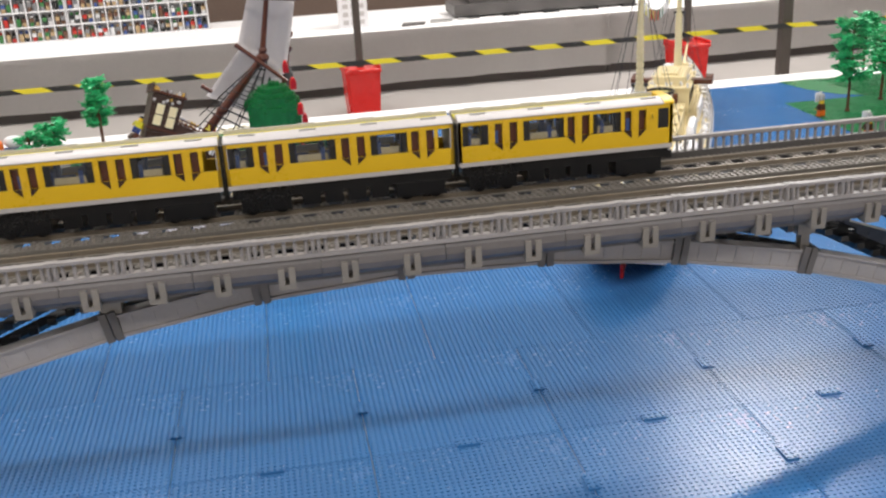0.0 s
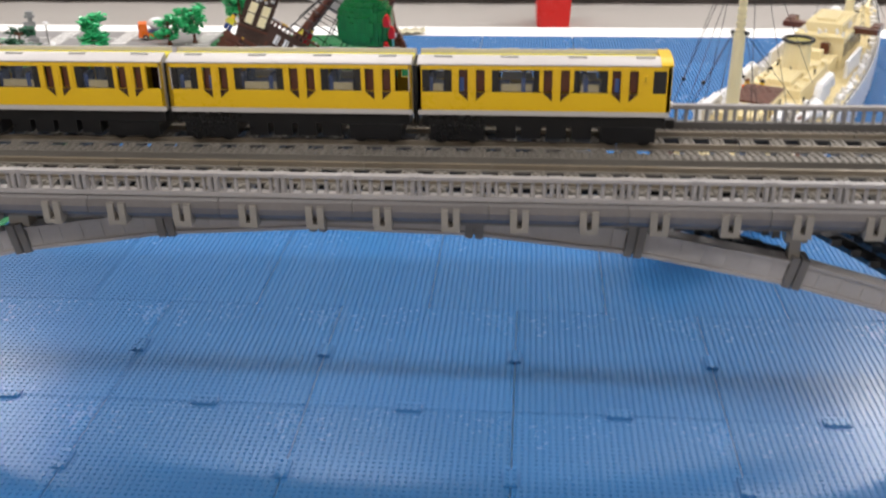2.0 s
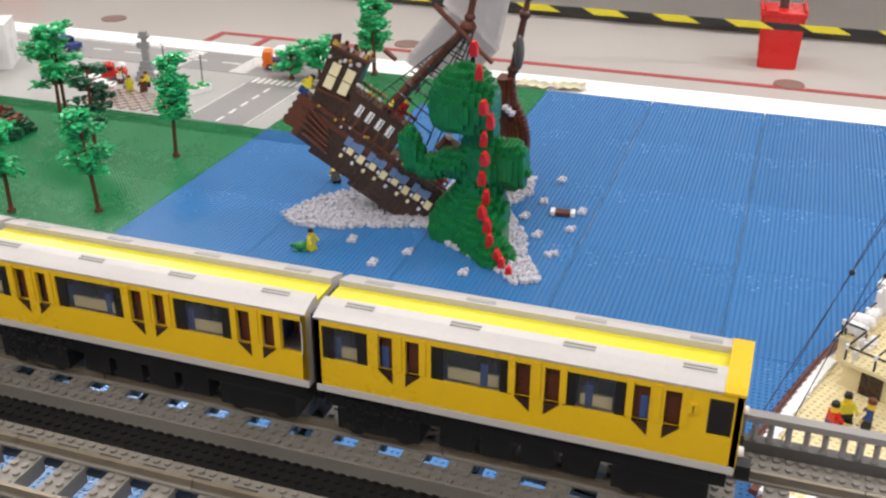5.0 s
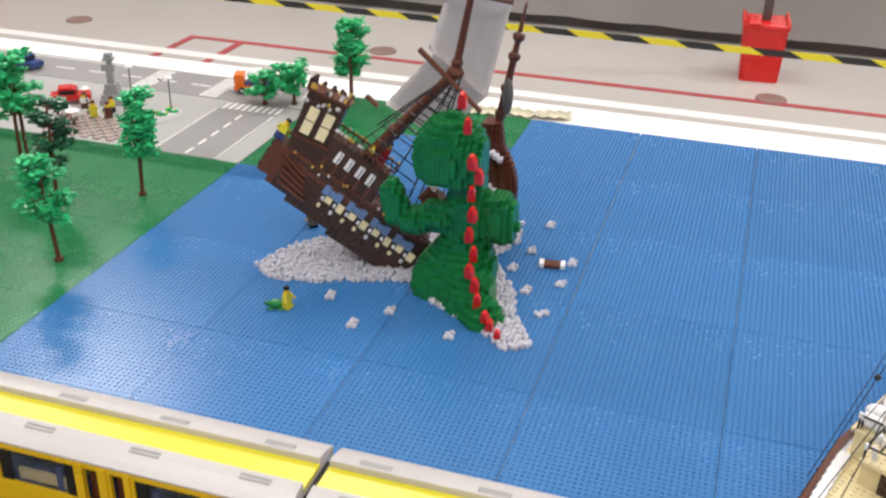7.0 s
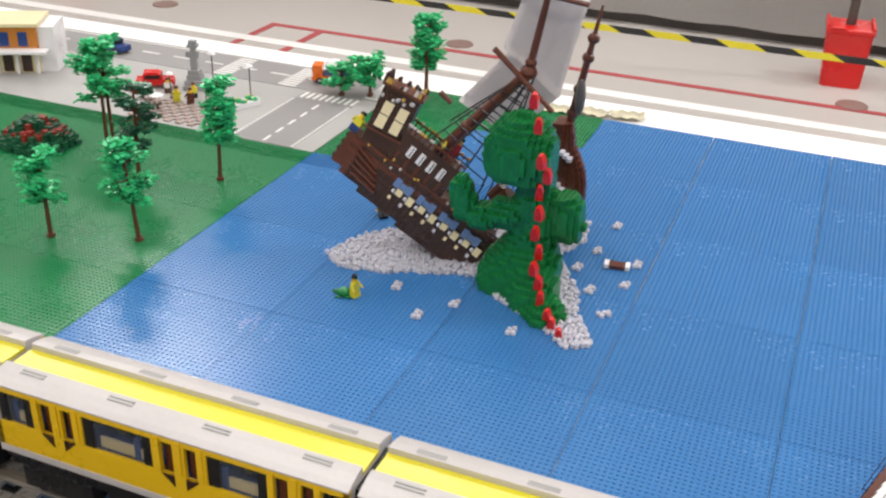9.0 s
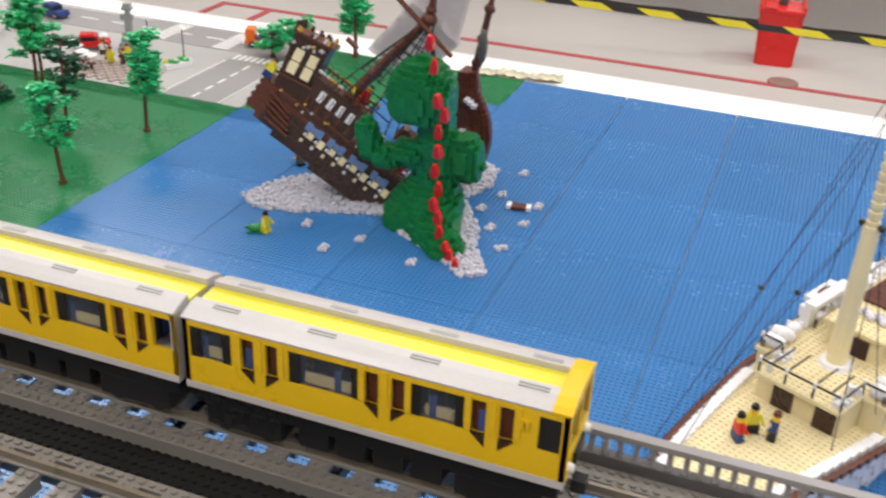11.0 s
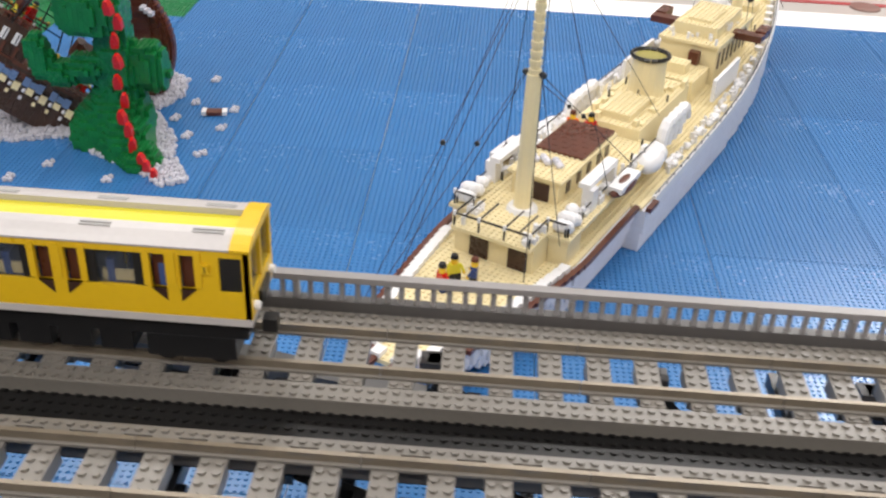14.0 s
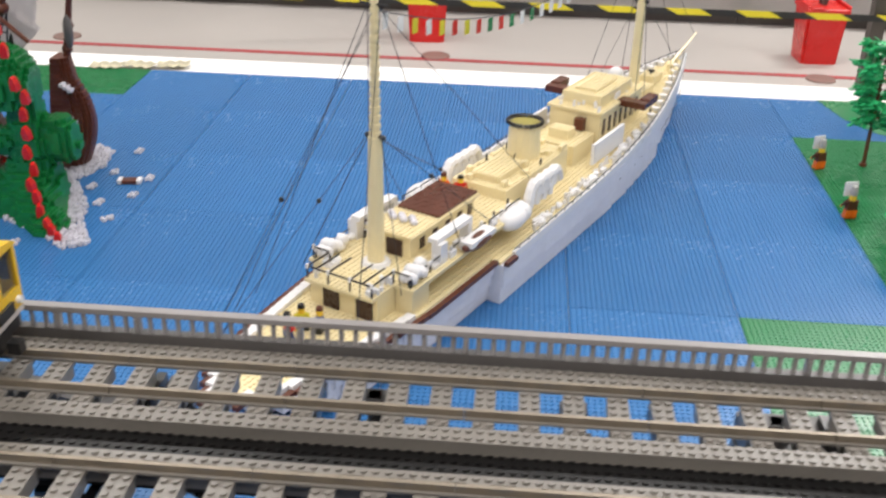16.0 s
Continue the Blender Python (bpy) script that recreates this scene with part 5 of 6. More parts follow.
    for v, s in ((p1, 0.015), (p0.lerp(p1, 0.35), 0.014), (p1.lerp(p2, 0.07), 0.010)):
        ball(bm, v, s, s, s * 0.8, 8, 6)
    part("main_mast", bm, BROWN, W)
    bm = bmesh.new()
    for q0, q1 in (((-0.400, 0.97, 0.378), (-0.298, 0.97, 0.290)), ((-0.370, 0.97, 0.476), (-0.256, 0.97, 0.463)), ((-0.48, 0.95, 0.30), (-0.46, 0.95, 0.285))):
        rod(bm, T @ Vector(q0), T @ Vector(q1), 0.0048, 0.0042, 8)
    pieces("yard", bm, BROWN, W)

    def sail(name, quad, bulge):
        bm = bmesh.new()
        n = 10
        g = []
        for i in range(n + 1):
            row = []
            for j in range(n + 1):
                u, v = i / n, j / n
                p = (Vector(quad[0]) * (1 - u) * (1 - v) + Vector(quad[1]) * u * (1 - v) + Vector(quad[2]) * u * v + Vector(quad[3]) * (1 - u) * v)
                w = 16 * u * (1 - u) * v * (1 - v)
                p += Vector((0.2, 1, 0.1)) * bulge * w + Vector((0, 0.003, 0)) * math.sin(9 * u + 4 * v)
                row.append(bm.verts.new(T @ p))
            g.append(row)
        for i in range(n):
            for j in range(n):
                bm.faces.new((g[i][j], g[i + 1][j], g[i + 1][j + 1], g[i][j + 1]))
        bmesh.ops.solidify(bm, geom=bm.faces[:], thickness=0.0012)
        part(name, bm, SAILCLOTH, W, "pale grey cloth sail", smooth=True)

    sail("topsail", ((-0.363, 1.0, 0.474), (-0.262, 1.0, 0.465), (-0.298, 1.0, 0.302), (-0.395, 1.0, 0.373)), 0.022)
    sail("course_sail", ((-0.388, 1.03, 0.366), (-0.302, 1.03, 0.298), (-0.388, 1.03, 0.212), (-0.478, 1.03, 0.262)), 0.020)
    # ratlines: two shroud fans with cross ropes
    bm = bmesh.new()
    for y, q in ((0.955, -0.03), (1.02, 0.03)):
        tops = [T @ Vector((-0.354 + 0.006 * k, 0.985, 0.337)) for k in range(4)]
        feet = [T @ Vector((-0.500 + 0.034 * k, y + q, 0.215 - 0.022 * k)) for k in range(4)]
        for a, b in zip(tops, feet):
            rod(bm, a, b, 0.0014, None, 5)
        for f in range(1, 9):
            for k in range(3):
                rod(bm, tops[k].lerp(feet[k], f / 9), tops[k + 1].lerp(feet[k + 1], f / 9), 0.0012, None, 5)
    for k in range(5):
        a, b = T @ Vector((-0.335, 0.985, 0.30)), T @ Vector((-0.40 + 0.022 * k, 0.96, 0.12))
        rod(bm, a, b, 0.0013, None, 5)
    part("ratline_net", bm, BLACK, W)
    bm = bmesh.new()
    for p, q, s in (((-0.395, 0.945, 0.105), (-0.350, 0.945, 0.150), 0.013), ((-0.385, 0.955, 0.135), (-0.365, 0.950, 0.160), 0.009)):
        rod(bm, T @ Vector(p), T @ Vector(q), s, s, 8)
    part("broken_timber", bm, BROWN, W)
    return W, S


ship, STERN = wreck()
SHIPM = ship.matrix_basis @ STERN @ Matrix.Diagonal((1 / STERN_LONG, 1, 1, 1))
for k, (x, y, z, a, b, c) in enumerate(((0.335, 0.03, 0.060, 1, 6, 3), (0.16, -0.02, 0.117, 0, 0, 3), (0.105, 0.01, 0.057, 1, 4, 0), (0.085, -0.015, 0.057, 3, 1, 2), (0.055, 0.02, 0.057, 3, 6, 7), (0.02, -0.02, 0.057, 0, 4, 3), (0.18, 0.02, 0.117, 3, 6, 0))):
    figure(SHIPM @ pose(x * STERN_LONG, y, z, 0, 0, 40 * k), a, b, c, "toy sailor figure clinging to the tilted ship", group="figures aboard the wrecked ship")
figure(pose(-0.624, 1.045, 0.0025, -60, 0, 40), 3, 3, 3, "dark toy figure floating behind the wrecked ship")


# ---- toy trees ----
def tree(x, y, h, crown0, w, leaf, label, seed, trunks=1, tiers=6, lean=0.0, dens=26):
    r = random.Random(seed)
    t = thing("toy_tree", pose(x, y, 0.003, 0, 0, r.uniform(0, 360)), label, "tree", "toy trees on the grass")
    bm = bmesh.new()
    for k in range(trunks):
        ox = (k - (trunks - 1) / 2) * 0.018
        rod(bm, (ox, 0, 0.005), (ox * 0.8 + lean * h * 0.5, 0, h * 0.5), 0.0042, 0.0036, 7)
        rod(bm, (ox * 0.8 + lean * h * 0.5, 0, h * 0.5), (ox * 0.3 + lean * h, 0, h * 0.97), 0.0036, 0.002, 7)
        rod(bm, (ox, 0, 0), (ox, 0, 0.006), 0.008, 0.007, 8)
    limbs = []
    tiers = int(tiers * 1.5)
    for i in range(tiers):
        z = crown0 + (h - crown0) * (i + 0.3) / tiers
        for q in range(4):
            a = r.uniform(0, 6.28)
            rr = w * r.uniform(0.5, 1.2) * (1.0 - 0.45 * abs((i + 0.5) / tiers - 0.42))
            p, e = Vector((lean * z, 0, z)), Vector((lean * z + rr * math.cos(a), rr * math.sin(a), z + 0.006))
            rod(bm, p, e, 0.0016, 0.001, 5)
            limbs.append((p, e))
    part("trunk", bm, TRUNK, t)
    bm = bmesh.new()
    for p, e in limbs:
        for q in range(int(dens * 0.62)):
            c = p.lerp(e, r.uniform(0.45, 1.12)) + Vector((r.uniform(-1, 1), r.uniform(-1, 1), r.uniform(-0.7, 0.7))) * 0.0100
            m = Matrix.Translation(c) @ Euler((r.uniform(-0.5, 0.5), r.uniform(-0.5, 0.5), r.uniform(0, 6.3))).to_matrix().to_4x4()
            s = r.uniform(0.0038, 0.0068)
            slab(bm, ((-s, -s * 0.45), (0, -s * 0.8), (s, -s * 0.3), (s * 1.1, s * 0.35), (0.1 * s, s * 0.75), (-s * 0.9, s * 0.4)), -0.0009, 0.0009, 0, m)
    part("crown", bm, leaf, t, "open clumps of plastic leaves")
    return t


G1 = "bright green plastic toy tree with a brown trunk"
tree(-0.973, 0.781, 0.195, 0.075, 0.034, LEAF, G1 + ", sparse tiers", 1, 1, 5, -0.06, 36)
tree(-0.991, 1.064, 0.208, 0.085, 0.031, LEAF, G1, 2, 1, 6, 0.05, 44)
tree(-1.118, 0.975, 0.195, 0.075, 0.036, DLEAF, "dark green sparse plastic toy tree", 3, 1, 5, 0.06, 30)
tree(-1.310, 1.130, 0.225, 0.095, 0.050, LEAF, "bright green plastic toy tree with two trunks", 4, 2, 7, 0.0, 64)
tree(-1.120, 0.728, 0.165, 0.065, 0.032, LEAF, G1 + ", sparse tiers", 5, 1, 5, 0.0, 36)
tree(-0.832, 1.735, 0.195, 0.060, 0.036, LEAF, G1 + ", tall crown", 6, 2, 8, 0.0, 52)
tree(-0.945, 1.650, 0.10, 0.030, 0.050, LEAF, "low spreading bright green toy tree beside the road", 7, 1, 4, 0.0, 44)
tree(-1.010, 1.625, 0.090, 0.015, 0.046, LEAF, "low green toy bush beside the road", 8, 1, 3, 0.0, 44)
tree(1.262, 1.330, 0.26, 0.085, 0.050, LEAF, G1, 9, 1, 8, 0.0, 60)
tree(1.420, 1.420, 0.20, 0.08, 0.040, LEAF, G1, 10, 1, 7, 0.0, 44)
tree(1.53, 1.70, 0.21, 0.10, 0.045, LEAF, G1 + ", tall and open", 11, 1, 6, 0.0, 36)
tree(1.55, 1.56, 0.20, 0.10, 0.045, LEAF, G1 + ", sparse tiers", 12, 1, 5, 0.0, 30)
tree(1.25, 0.98, 0.19, 0.03, 0.045, LEAF, G1 + ", full crown", 13, 1, 7, 0.0, 56)


# ---- town corner: vehicles, statue, lamps, planter, hedge, house ----
def vehicle(m, body, label, long=0.06, truck=False):
    v = thing("toy_truck" if truck else "toy_car", m, label, "toy truck" if truck else "toy car")
    w = 0.015
    bm = bmesh.new()
    box(bm, -long / 2, long / 2, -w, w, 0.006, 0.016)
    box(bm, long / 2 - 0.012, long / 2 + 0.002, -w + 0.001, w - 0.001, 0.006, 0.012)
    if not truck:
        box(bm, -long * 0.30, long * 0.18, -w + 0.001, w - 0.001, 0.016, 0.0265)
        box(bm, -long * 0.28, long * 0.10, -w + 0.003, w - 0.003, 0.0265, 0.029)
    else:
        box(bm, long * 0.22, long * 0.5, -w, w, 0.016, 0.036)
    part("body", bm, body, v)
    bm = bmesh.new()
    if truck:
        m2 = pose(-0.012, 0, 0.031, 0, -12, 0)
        ball(bm, (0, 0, 0), 0.024, 0.015, 0.015, 14, 8, 0, m2)
        part("mixer_drum", bm, WHITE, v, smooth=True)
        bm = bmesh.new()
        box(bm, -long / 2, long * 0.2, -w, w, 0.0162, 0.019)
        part("chassis", bm, DBLUE, v)
        bm = bmesh.new()
        box(bm, long * 0.5 - 0.0002, long * 0.5 + 0.001, -w + 0.002, w - 0.002, 0.022, 0.033)
    else:
        for e in (-1, 1):
            box(bm, -long * 0.26, long * 0.14, e * (w - 0.001) - 0.0006, e * (w - 0.001) + 0.0006, 0.0178, 0.025)
        box(bm, long * 0.18 - 0.0004, long * 0.18 + 0.0008, -w + 0.003, w - 0.003, 0.0175, 0.025)
    part("window", bm, BLACK, v)
    for x in (-long * 0.30, long * 0.30):
        for e in (-1, 1):
            bm = bmesh.new()
            rod(bm, (x, e * (w - 0.003), 0.0062), (x, e * (w + 0.0015), 0.0062), 0.0062, None, 14)
            o = part("wheel", bm, BLACK, v)
            bm = bmesh.new()
            rod(bm, (x, e * (w + 0.0015), 0.0062), (x, e * (w + 0.002), 0.0062), 0.003, None, 10)
            part("hub", bm, ROOFGREY, o)


vehicle(pose(-1.080, 1.700, 0.0034, 0, 0, 200) @ Matrix.Scale(1.3, 4), ORANGE, "orange toy cement mixer truck with a white drum", 0.065, True)
vehicle(pose(-1.445, 1.475, 0.0034, 0, 0, 32) @ Matrix.Scale(1.3, 4), RED, "red toy estate car parked by the plaza", 0.068)
vehicle(pose(-1.715, 1.665, 0.0034, 0, 0, -10) @ Matrix.Scale(1.25, 4), DBLUE, "dark blue toy car on the road", 0.065)

STATUE = mat("statue_grey_plastic", (0.30, 0.30, 0.31), 0.4, 0.12, 60)
bm = bmesh.new()
for k, w in enumerate((0.026, 0.022, 0.017, 0.014)):
    box(bm, -w, w, -w, w, 0.012 * k, 0.012 * k + 0.0118)
box(bm, -0.008, 0.008, -0.007, 0.007, 0.048, 0.085)
box(bm, -0.018, 0.012, -0.006, 0.006, 0.078, 0.092)
box(bm, -0.006, 0.006, -0.005, 0.005, 0.092, 0.106)
box(bm, -0.013, 0.013, -0.010, 0.010, 0.104, 0.110)
box(bm, -0.009, 0.009, -0.008, 0.008, 0.110, 0.120)
ob = part("statue", bm, STATUE)
ob.matrix_basis = pose(-1.352, 1.51, 0.0018, 0, 0, 20)
tagged(ob, "grey brick statue on a stepped plinth", "statue")

for x, y, h in ((-1.203, 1.520, 0.074), (-1.335, 1.560, 0.075), (-1.24, 1.39, 0.06), (-1.36, 1.42, 0.06)):
    t = thing("toy_street_lamp", pose(x, y, 0.002), "grey toy street lamp with a white round shade", "street lamp", "toy street lamps on the plaza")
    bm = bmesh.new()
    rod(bm, (0, 0, 0), (0, 0, h), 0.0017, 0.0015, 7)
    rod(bm, (0, 0, 0), (0, 0, 0.005), 0.005, 0.003, 8)
    part("pole", bm, DGREY, t)
    bm = bmesh.new()
    rod(bm, (0, 0, h), (0, 0, h + 0.005), 0.010, 0.006, 12)
    part("shade", bm, WHITE, t)

bm = bmesh.new()
box(bm, -0.035, 0.035, -0.012, 0.012, 0, 0.012)
t = thing("planter", pose(-1.175, 1.45, 0.002, 0, 0, 62), "long white planter with green plants and yellow flowers", "planter")
part("trough", bm, WHITE, t)
bm = bmesh.new()
r_ = random.Random(5)
for k in range(30):
    ball(bm, (r_.uniform(-0.032, 0.032), r_.uniform(-0.010, 0.010), r_.uniform(0.013, 0.021)), 0.0045, None, None, 6, 4, r_.choice((0, 0, 1, 2)))
part("plants", bm, (LEAF, YELLOWTOP, WHITE), t)
for x, y, z, a, b in ((-1.31, 1.44, 0.005, 3, 6), (-1.295, 1.405, 0.005, 7, 7), (-1.33, 1.40, 0.005, 6, 6), (-1.60, 1.42, 0.002, 1, 4), (-1.39, 1.45, 0.002, 7, 4)):
    figure(pose(x, y, z, 0, 0, 37 * x * 10), a, b, 7, "toy figure standing on the town plaza", group="figures on the plaza")
for x, y in ((-1.38, 1.36), (-1.345, 1.345), (-1.42, 1.39)):
    t = thing("cafe_table", pose(x, y, 0.002), "small brown cafe table under a white parasol", "table", "tables on the plaza")
    bm = bmesh.new()
    rod(bm, (0, 0, 0), (0, 0, 0.012), 0.003, None, 8)
    rod(bm, (0, 0, 0.012), (0, 0, 0.0145), 0.011, None, 12)
    part("tabletop", bm, BROWN, t)
    bm = bmesh.new()
    rod(bm, (0, 0, 0.0145), (0, 0, 0.034), 0.0012, None, 6)
    rod(bm, (0, 0, 0.034), (0, 0, 0.040), 0.017, 0.003, 10)
    part("parasol", bm, WHITE, t)

# flowering hedge mound on the grass
bm = bmesh.new()
r_ = random.Random(9)
for k in range(420):
    a, q = r_.uniform(0, 6.28), math.sqrt(r_.uniform(0, 1))
    x, y = 0.085 * q * math.cos(a), 0.07 * q * math.sin(a)
    z = 0.055 * (1 - q * q) * r_.uniform(0.6, 1.05)
    box(bm, x - 0.006, x + 0.006, y - 0.006, y + 0.006, max(0, z - 0.012), z + 0.006, 1 if r_.random() < 0.22 and q < 0.8 else 0)
ob = part("hedge_mound", bm, (DLEAF, mat("rust_red_plastic", (0.25, 0.03, 0.02), 0.35, 0.15, 60)))
ob.matrix_basis = pose(-1.44, 1.06, 0.003)
tagged(ob, "dark green brick hedge mound with rust red flowers", "hedge")


def house():
    H = thing("toy_house", pose(-1.82, 1.42, 0.002, 0, 0, 28), "orange and tan toy cafe building with a white canopy", "house")
    bm = bmesh.new()
    box(bm, -0.10, 0.06, -0.02, 0.10, 0.055, 0.118)
    part("upper_wall", bm, mat("dark_orange_plastic", (0.52, 0.19, 0.03), 0.35, 0.08, 60), H)
    bm = bmesh.new()
    box(bm, -0.10, 0.06, -0.015, 0.10, 0, 0.0548)
    part("lower_wall", bm, TAN, H)
    bm = bmesh.new()
    box(bm, -0.105, 0.065, -0.025, 0.105, 0.118, 0.126)
    part("cornice", bm, TAN, H)
    bm = bmesh.new()
    box(bm, 0.0602, 0.10, -0.01, 0.10, 0, 0.115)
    part("side_wall", bm, WHITE, H)
    bm = bmesh.new()
    box(bm, -0.10, 0.085, -0.055, -0.0202, 0.058, 0.064)
    part("canopy", bm, WHITE, H)
    for x in (-0.075, -0.03, 0.015):
        bm = bmesh.new()
        box(bm, x, x + 0.022, -0.0225, -0.0195, 0.070, 0.105)
        part("window", bm, DBLUE, H)
        bm = bmesh.new()
        box(bm, x, x + 0.024, -0.018, -0.0145, 0.004, 0.048)
        part("door", bm, DBROWN, H)
    for x in (-0.088, -0.045, 0.002, 0.05):
        bm = bmesh.new()
        box(bm, x, x + 0.007, -0.025, -0.0155, 0, 0.054)
        part("pilaster", bm, WHITE, H)


house()

# folded paper maps on the table edge
for k, (x, y, a) in enumerate(((-0.503, 1.768, 8), (-0.422, 1.785, -10), (-0.340, 1.800, 12))):
    bm = bmesh.new()
    n = 6
    for i in range(n):
        z0, z1 = (0.0, 0.004) if i % 2 else (0.004, 0.0)
        x0, x1 = -0.035 + 0.07 * i / n, -0.035 + 0.07 * (i + 1) / n
        vs = [bm.verts.new(c) for c in ((x0, -0.022, z0), (x1, -0.022, z1), (x1, 0.022, z1), (x0, 0.022, z0))]
        bm.faces.new(vs)
    bmesh.ops.remove_doubles(bm, verts=bm.verts[:], dist=0.0001)
    bmesh.ops.solidify(bm, geom=bm.faces[:], thickness=0.001)
    ob = part("folded_paper", bm, mat("printed_paper", (0.50, 0.46, 0.33), 0.8, 0.5, 160))
    ob.matrix_basis = pose(x, y, 0.0045, 0, 0, a) @ Matrix.Scale(1.15, 4)
    tagged(ob, "folded printed paper sheet lying on the tablecloth", "paper", "paper sheets on the tablecloth")

# ---- barrier behind the layout ----
def bucket(x, y):
    b = thing("weighted_bucket", pose(x, y, FLOOR_Z, 0, 0, 4), "red plastic bucket weighting a barrier pole", "bucket", "red barrier buckets")
    bm = bmesh.new()
    h = 0.222
    a = [bm.verts.new((sx * 0.078, sy * 0.078, 0)) for sx, sy in ((-1, -1), (1, -1), (1, 1), (-1, 1))]
    c = [bm.verts.new((sx * 0.089, sy * 0.089, h)) for sx, sy in ((-1, -1), (1, -1), (1, 1), (-1, 1))]
    for i in range(4):
        bm.faces.new((a[i], a[(i + 1) % 4], c[(i + 1) % 4], c[i]))
    bm.faces.new(a[::-1])
    bm.faces.new(c)
    bmesh.ops.bevel(bm, geom=[e for e in bm.edges if abs(e.verts[0].co.z - e.verts[1].co.z) > 0.1], offset=0.012, segments=2, affect="EDGES")
    part("tub", bm, RED, b)
    bm = bmesh.new()
    box(bm, -0.094, 0.094, -0.094, 0.094, h + 0.0005, h + 0.022)
    box(bm, -0.094, -0.080, -0.094, 0.094, h + 0.022, h + 0.036)
    box(bm, 0.080, 0.094, -0.094, 0.094, h + 0.022, h + 0.036)
    box(bm, -0.075, -0.02, -0.105, -0.0, h + 0.022, h + 0.030)
    bmesh.ops.bevel(bm, geom=bm.edges[:], offset=0.004, segments=1, affect="EDGES")
    part("lid", bm, RED, b)
    bm = bmesh.new()
    rod(bm, (0.0, 0, h + 0.02), (0.0, 0, 1.6), 0.019, 0.019, 12)
    part("pole", bm, POLE, b)


BUCKETS = ((0.115, 3.93), (1.840, 3.85), (-3.9, 3.98), (3.75, 3.78))
for x, y in BUCKETS:
    bucket(x, y)


def tape():
    bm = bmesh.new()
    pts = [(-4.6, 2.2), (1.535, 2.2), (4.6, 2.2)]
    n = 0
    for (xa, ya), (xb, yb) in zip(pts, pts[1:]):
        L = math.hypot(xb - xa, yb - ya)
        k = max(1, int(L / 0.095))
        for i in range(k):
            f0, f1 = i / k, (i + 1) / k
            z0, z1 = (0.103 - 0.008 * 4 * f * (1 - f) for f in (f0, f1))
            x0, x1, y0, y1 = xa + (xb - xa) * f0, xa + (xb - xa) * f1, ya + (yb - ya) * f0, ya + (yb - ya) * f1
            sh = 0.018
            q = ((x0 + sh, z0 - 0.0088), (x1 + sh, z1 - 0.0088), (x1 - sh, z1 + 0.0088), (x0 - sh, z0 + 0.0088))
            va = [bm.verts.new((x, y0 - 0.0005, z)) for x, z in q]
            vb = [bm.verts.new((x, y0 + 0.0005, z)) for x, z in q]
            bm.faces.new(va).material_index = n % 2
            bm.faces.new(vb[::-1]).material_index = n % 2
            for a in range(4):
                b = (a + 1) % 4
                bm.faces.new((va[b], va[a], vb[a], vb[b])).material_index = n % 2
            n += 1
    t = thing("barrier_tape", pose(0, 0, 0), "yellow and black striped barrier tape strung between poles", "barrier tape")
    pieces("stripe", bm, (TAPEY, TAPEK), t)


tape()


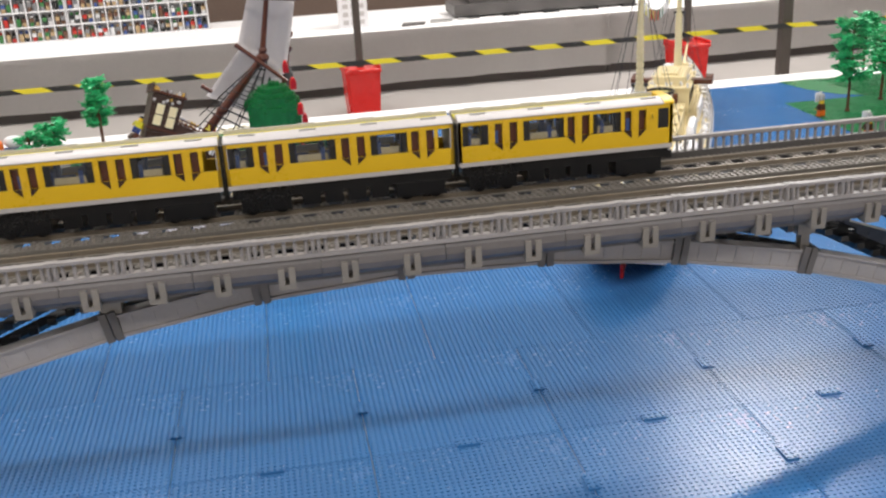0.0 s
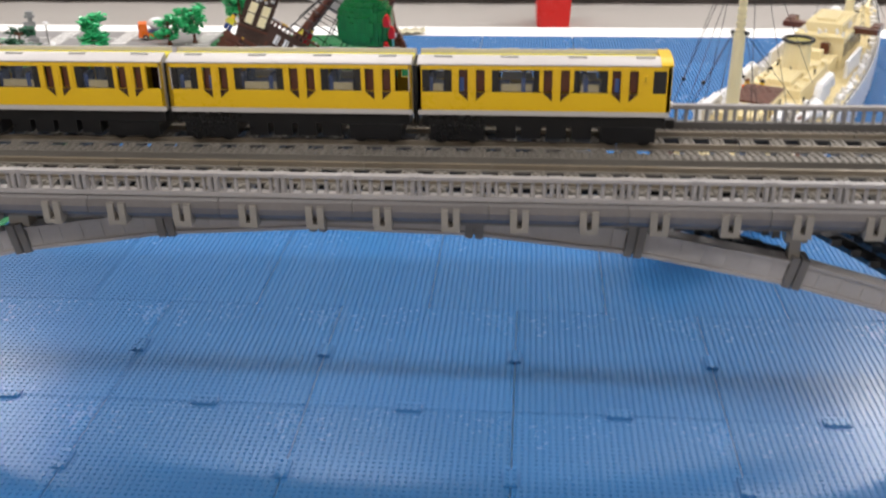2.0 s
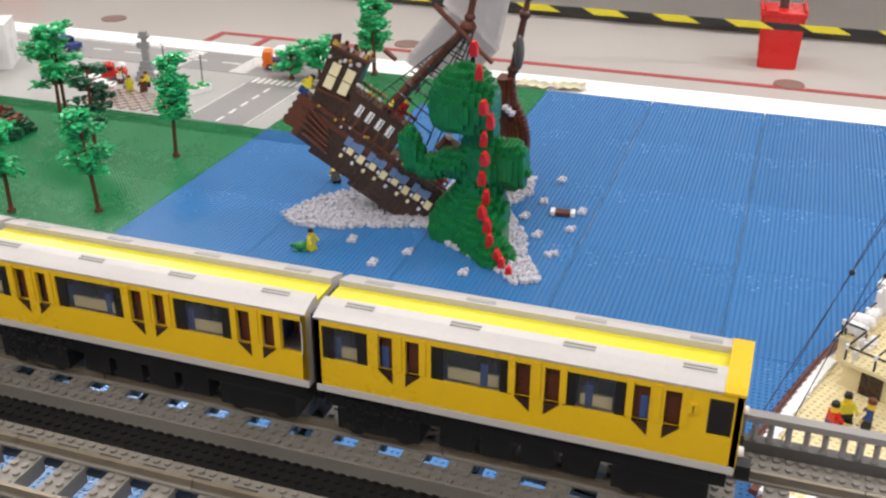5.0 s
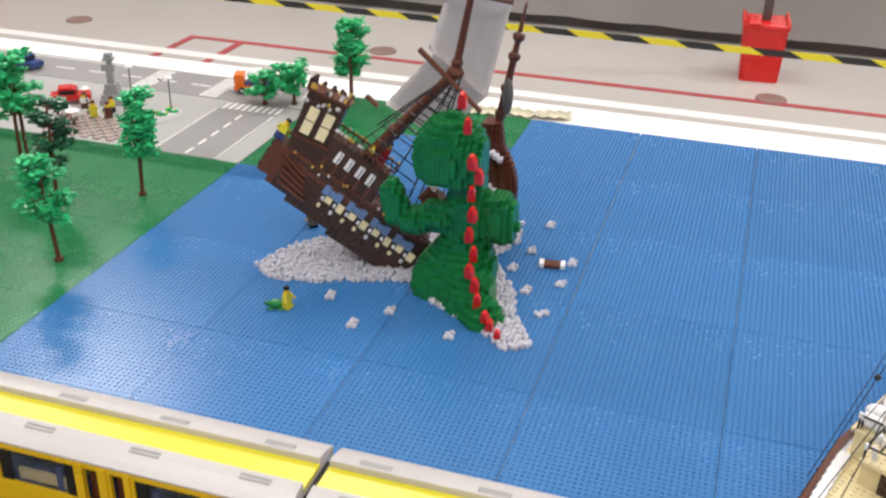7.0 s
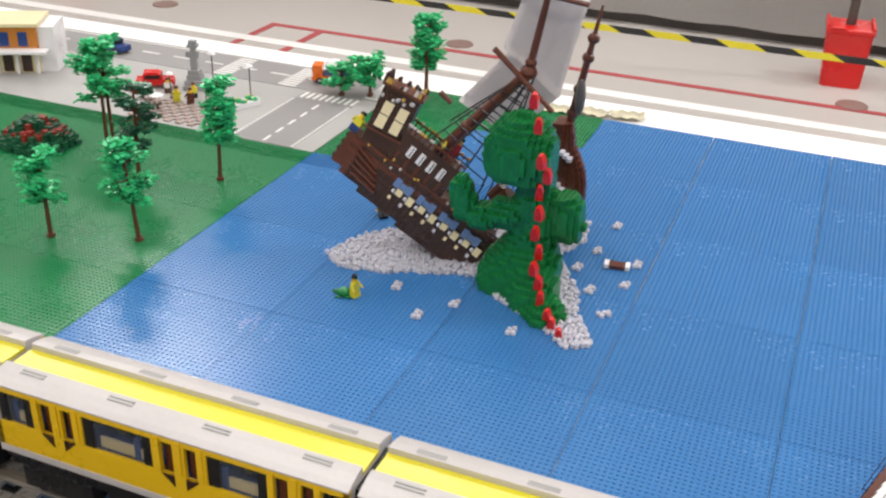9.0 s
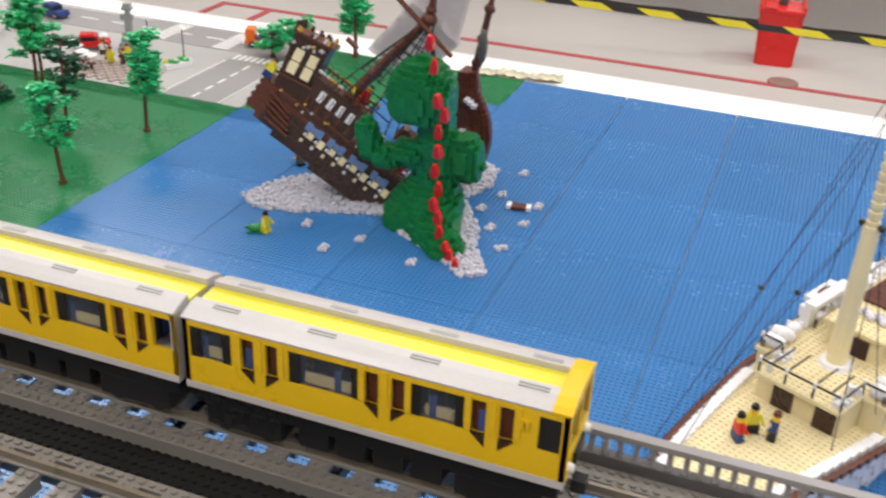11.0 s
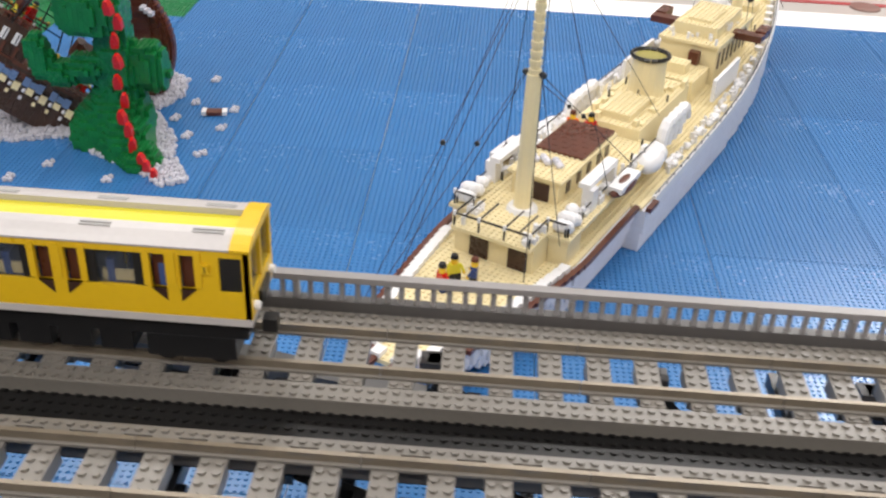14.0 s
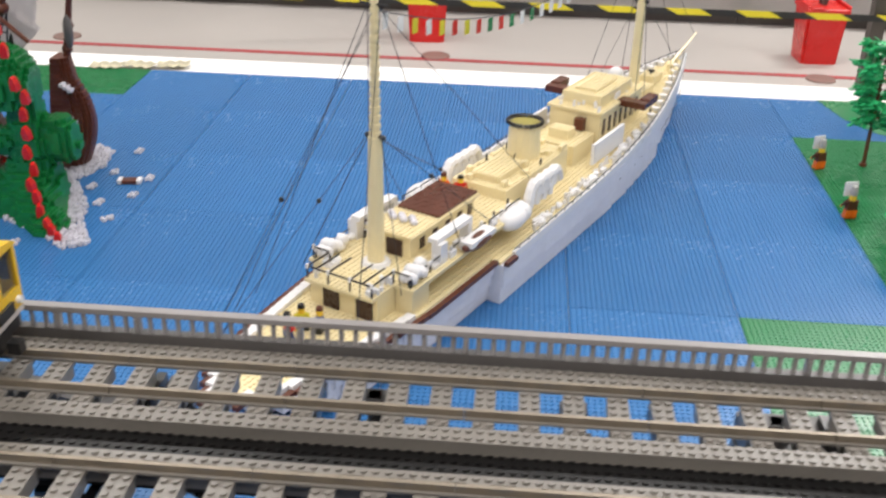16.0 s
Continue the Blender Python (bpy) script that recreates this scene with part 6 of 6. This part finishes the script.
# ---- tables with white cloths behind the barrier ----
def rear_tables():
    TZ, TY = -0.135, 4.42
    for k, (x0, x1) in enumerate(((-6.0, -2.2), (-2.195, 1.6), (1.605, 5.6))):
        t = thing("display_table", pose(0, 0, 0), "display table draped to the floor with a white cloth", "table", "draped tables behind the barrier")
        bm = bmesh.new()
        n = 60
        top, bot = [], []
        r = random.Random(k)
        for i in range(n + 1):
            x = x0 + (x1 - x0) * i / n
            top.append(bm.verts.new((x, TY, TZ)))
            bot.append(bm.verts.new((x, TY - 0.03 + 0.012 * math.sin(i * 0.9 + k) + r.uniform(-0.006, 0.006), FLOOR_Z + 0.055)))
        for i in range(n):
            bm.faces.new((top[i], bot[i], bot[i + 1], top[i + 1]))
        bmesh.ops.solidify(bm, geom=bm.faces[:], thickness=0.003)
        part("cloth_drop", bm, CLOTH, t, smooth=True)
        bm = bmesh.new()
        box(bm, x0, x1, TY, TY + 0.9, TZ - 0.03, TZ + 0.001)
        part("tabletop", bm, CLOTH, t)
        bm = bmesh.new()
        box(bm, x0, x1, TY + 0.02, TY + 0.04, FLOOR_Z, FLOOR_Z + 0.06)
        part("base_strip", bm, SKIRT, t)
    # pigeon-hole display cases with tiny figures
    cols = [mat("doll_" + n, c, 0.4, 0.1, 60) for n, c in (("red", (0.5, 0.03, 0.02)), ("blue", (0.05, 0.1, 0.3)), ("black", (0.02, 0.02, 0.02)), ("white", (0.75, 0.75, 0.75)), ("green", (0.05, 0.2, 0.06)), ("tan", (0.5, 0.36, 0.2)), ("brown", (0.15, 0.07, 0.04)), ("grey", (0.25, 0.25, 0.26)))]
    r = random.Random(12)
    for x0, y0, w, rows in ((-2.26, 5.02, 0.79, 4), (-1.46, 5.02, 0.79, 4)):
        c = thing("display_case", pose(x0, y0, TZ + 0.001), "white pigeon-hole display case full of tiny figures", "display case", "display cases on the table")
        h = 0.085
        bm = bmesh.new()
        for i in range(rows + 1):
            box(bm, 0, w, 0, 0.08, i * h, i * h + 0.008)
        nc = 11
        for i in range(nc + 1):
            x = w * i / nc
            box(bm, x - 0.003, x + 0.003, 0.001, 0.0795, 0.008, rows * h)
        box(bm, 0, w, 0.08, 0.086, 0, rows * h + 0.008)
        part("shelf_frame", bm, WHITE, c)
        bm = bmesh.new()
        for i in range(nc):
            for j in range(rows):
                for q in range(2):
                    x = w * (i + 0.28 + 0.44 * q) / nc
                    mi = r.randrange(8)
                    z = j * h + 0.008
                    box(bm, x - 0.010, x + 0.010, 0.02, 0.04, z, z + 0.022, r.randrange(8))
                    box(bm, x - 0.012, x + 0.012, 0.02, 0.04, z + 0.022, z + 0.044, mi)
                    ball(bm, (x, 0.03, z + 0.053), 0.009, None, None, 6, 5, r.randrange(8))
        part("tiny_figures", bm, cols, c)["kind"] = "stuff"
    # a white model block and a dark tracked model
    bm = bmesh.new()
    box(bm, 0, 0.16, 0, 0.12, 0, 0.2)
    for i in range(3):
        for j in range(4):
            box(bm, 0.02 + 0.045 * i, 0.05 + 0.045 * i, -0.003, 0, 0.02 + 0.045 * j, 0.045 + 0.045 * j, 1)
    ob = part("model_tower", bm, (WHITE, ROOFGREY))
    ob.matrix_basis = pose(0.08, 4.62, TZ + 0.001)
    tagged(ob, "white toy model tower on the display table", "toy building")
    t = thing("model_platform", pose(0.75, 4.66, TZ + 0.001), "dark grey toy model platform on the display table", "toy model")
    bm = bmesh.new()
    box(bm, 0, 1.1, 0, 0.3, 0.012, 0.075)
    box(bm, 0.1, 0.9, 0.05, 0.25, 0.075, 0.16)
    part("deck", bm, DGREY, t)
    for k in range(5):
        bm = bmesh.new()
        box(bm, 0.05 + 0.24 * k, 0.14 + 0.24 * k, -0.03, 0.1, 0, 0.012)
        part("foot", bm, BLACK, t)
    for k in range(3):
        t = thing("flat_model", pose(0.42 + 0.17 * k, 4.52 + 0.05 * k, TZ + 0.001), "flat grey model base lying on the display table", "model base", "flat model bases")
        bm = bmesh.new()
        slab(bm, ((0, 0), (0.13, 0.02), (0.15, 0.09), (0.02, 0.1)), 0, 0.008)
        part("slab", bm, PAVE if k else DGREY, t)
    bm = bmesh.new()
    box(bm, -7, 7, 7.9, 7.99, FLOOR_Z, 1.2)
    tagged(part("wall_panel", bm, WOODWALL), "brown panelling along the hall wall", "wall panel", kind="structure")
    # a dark upright post on the floor to the east
    bm = bmesh.new()
    box(bm, -0.019, 0.019, -0.019, 0.019, 0.01, 1.6)
    box(bm, -0.06, 0.06, -0.06, 0.06, 0, 0.01)
    ob = part("barrier_post", bm, POLE)
    ob.matrix_basis = pose(1.535, 2.235, FLOOR_Z)
    tagged(ob, "dark grey steel post standing on the floor", "post", "posts that hold the barrier tape")
    for x in (-4.6, 4.6):
        copy_thing(ob, pose(x, 2.235, FLOOR_Z))


rear_tables()
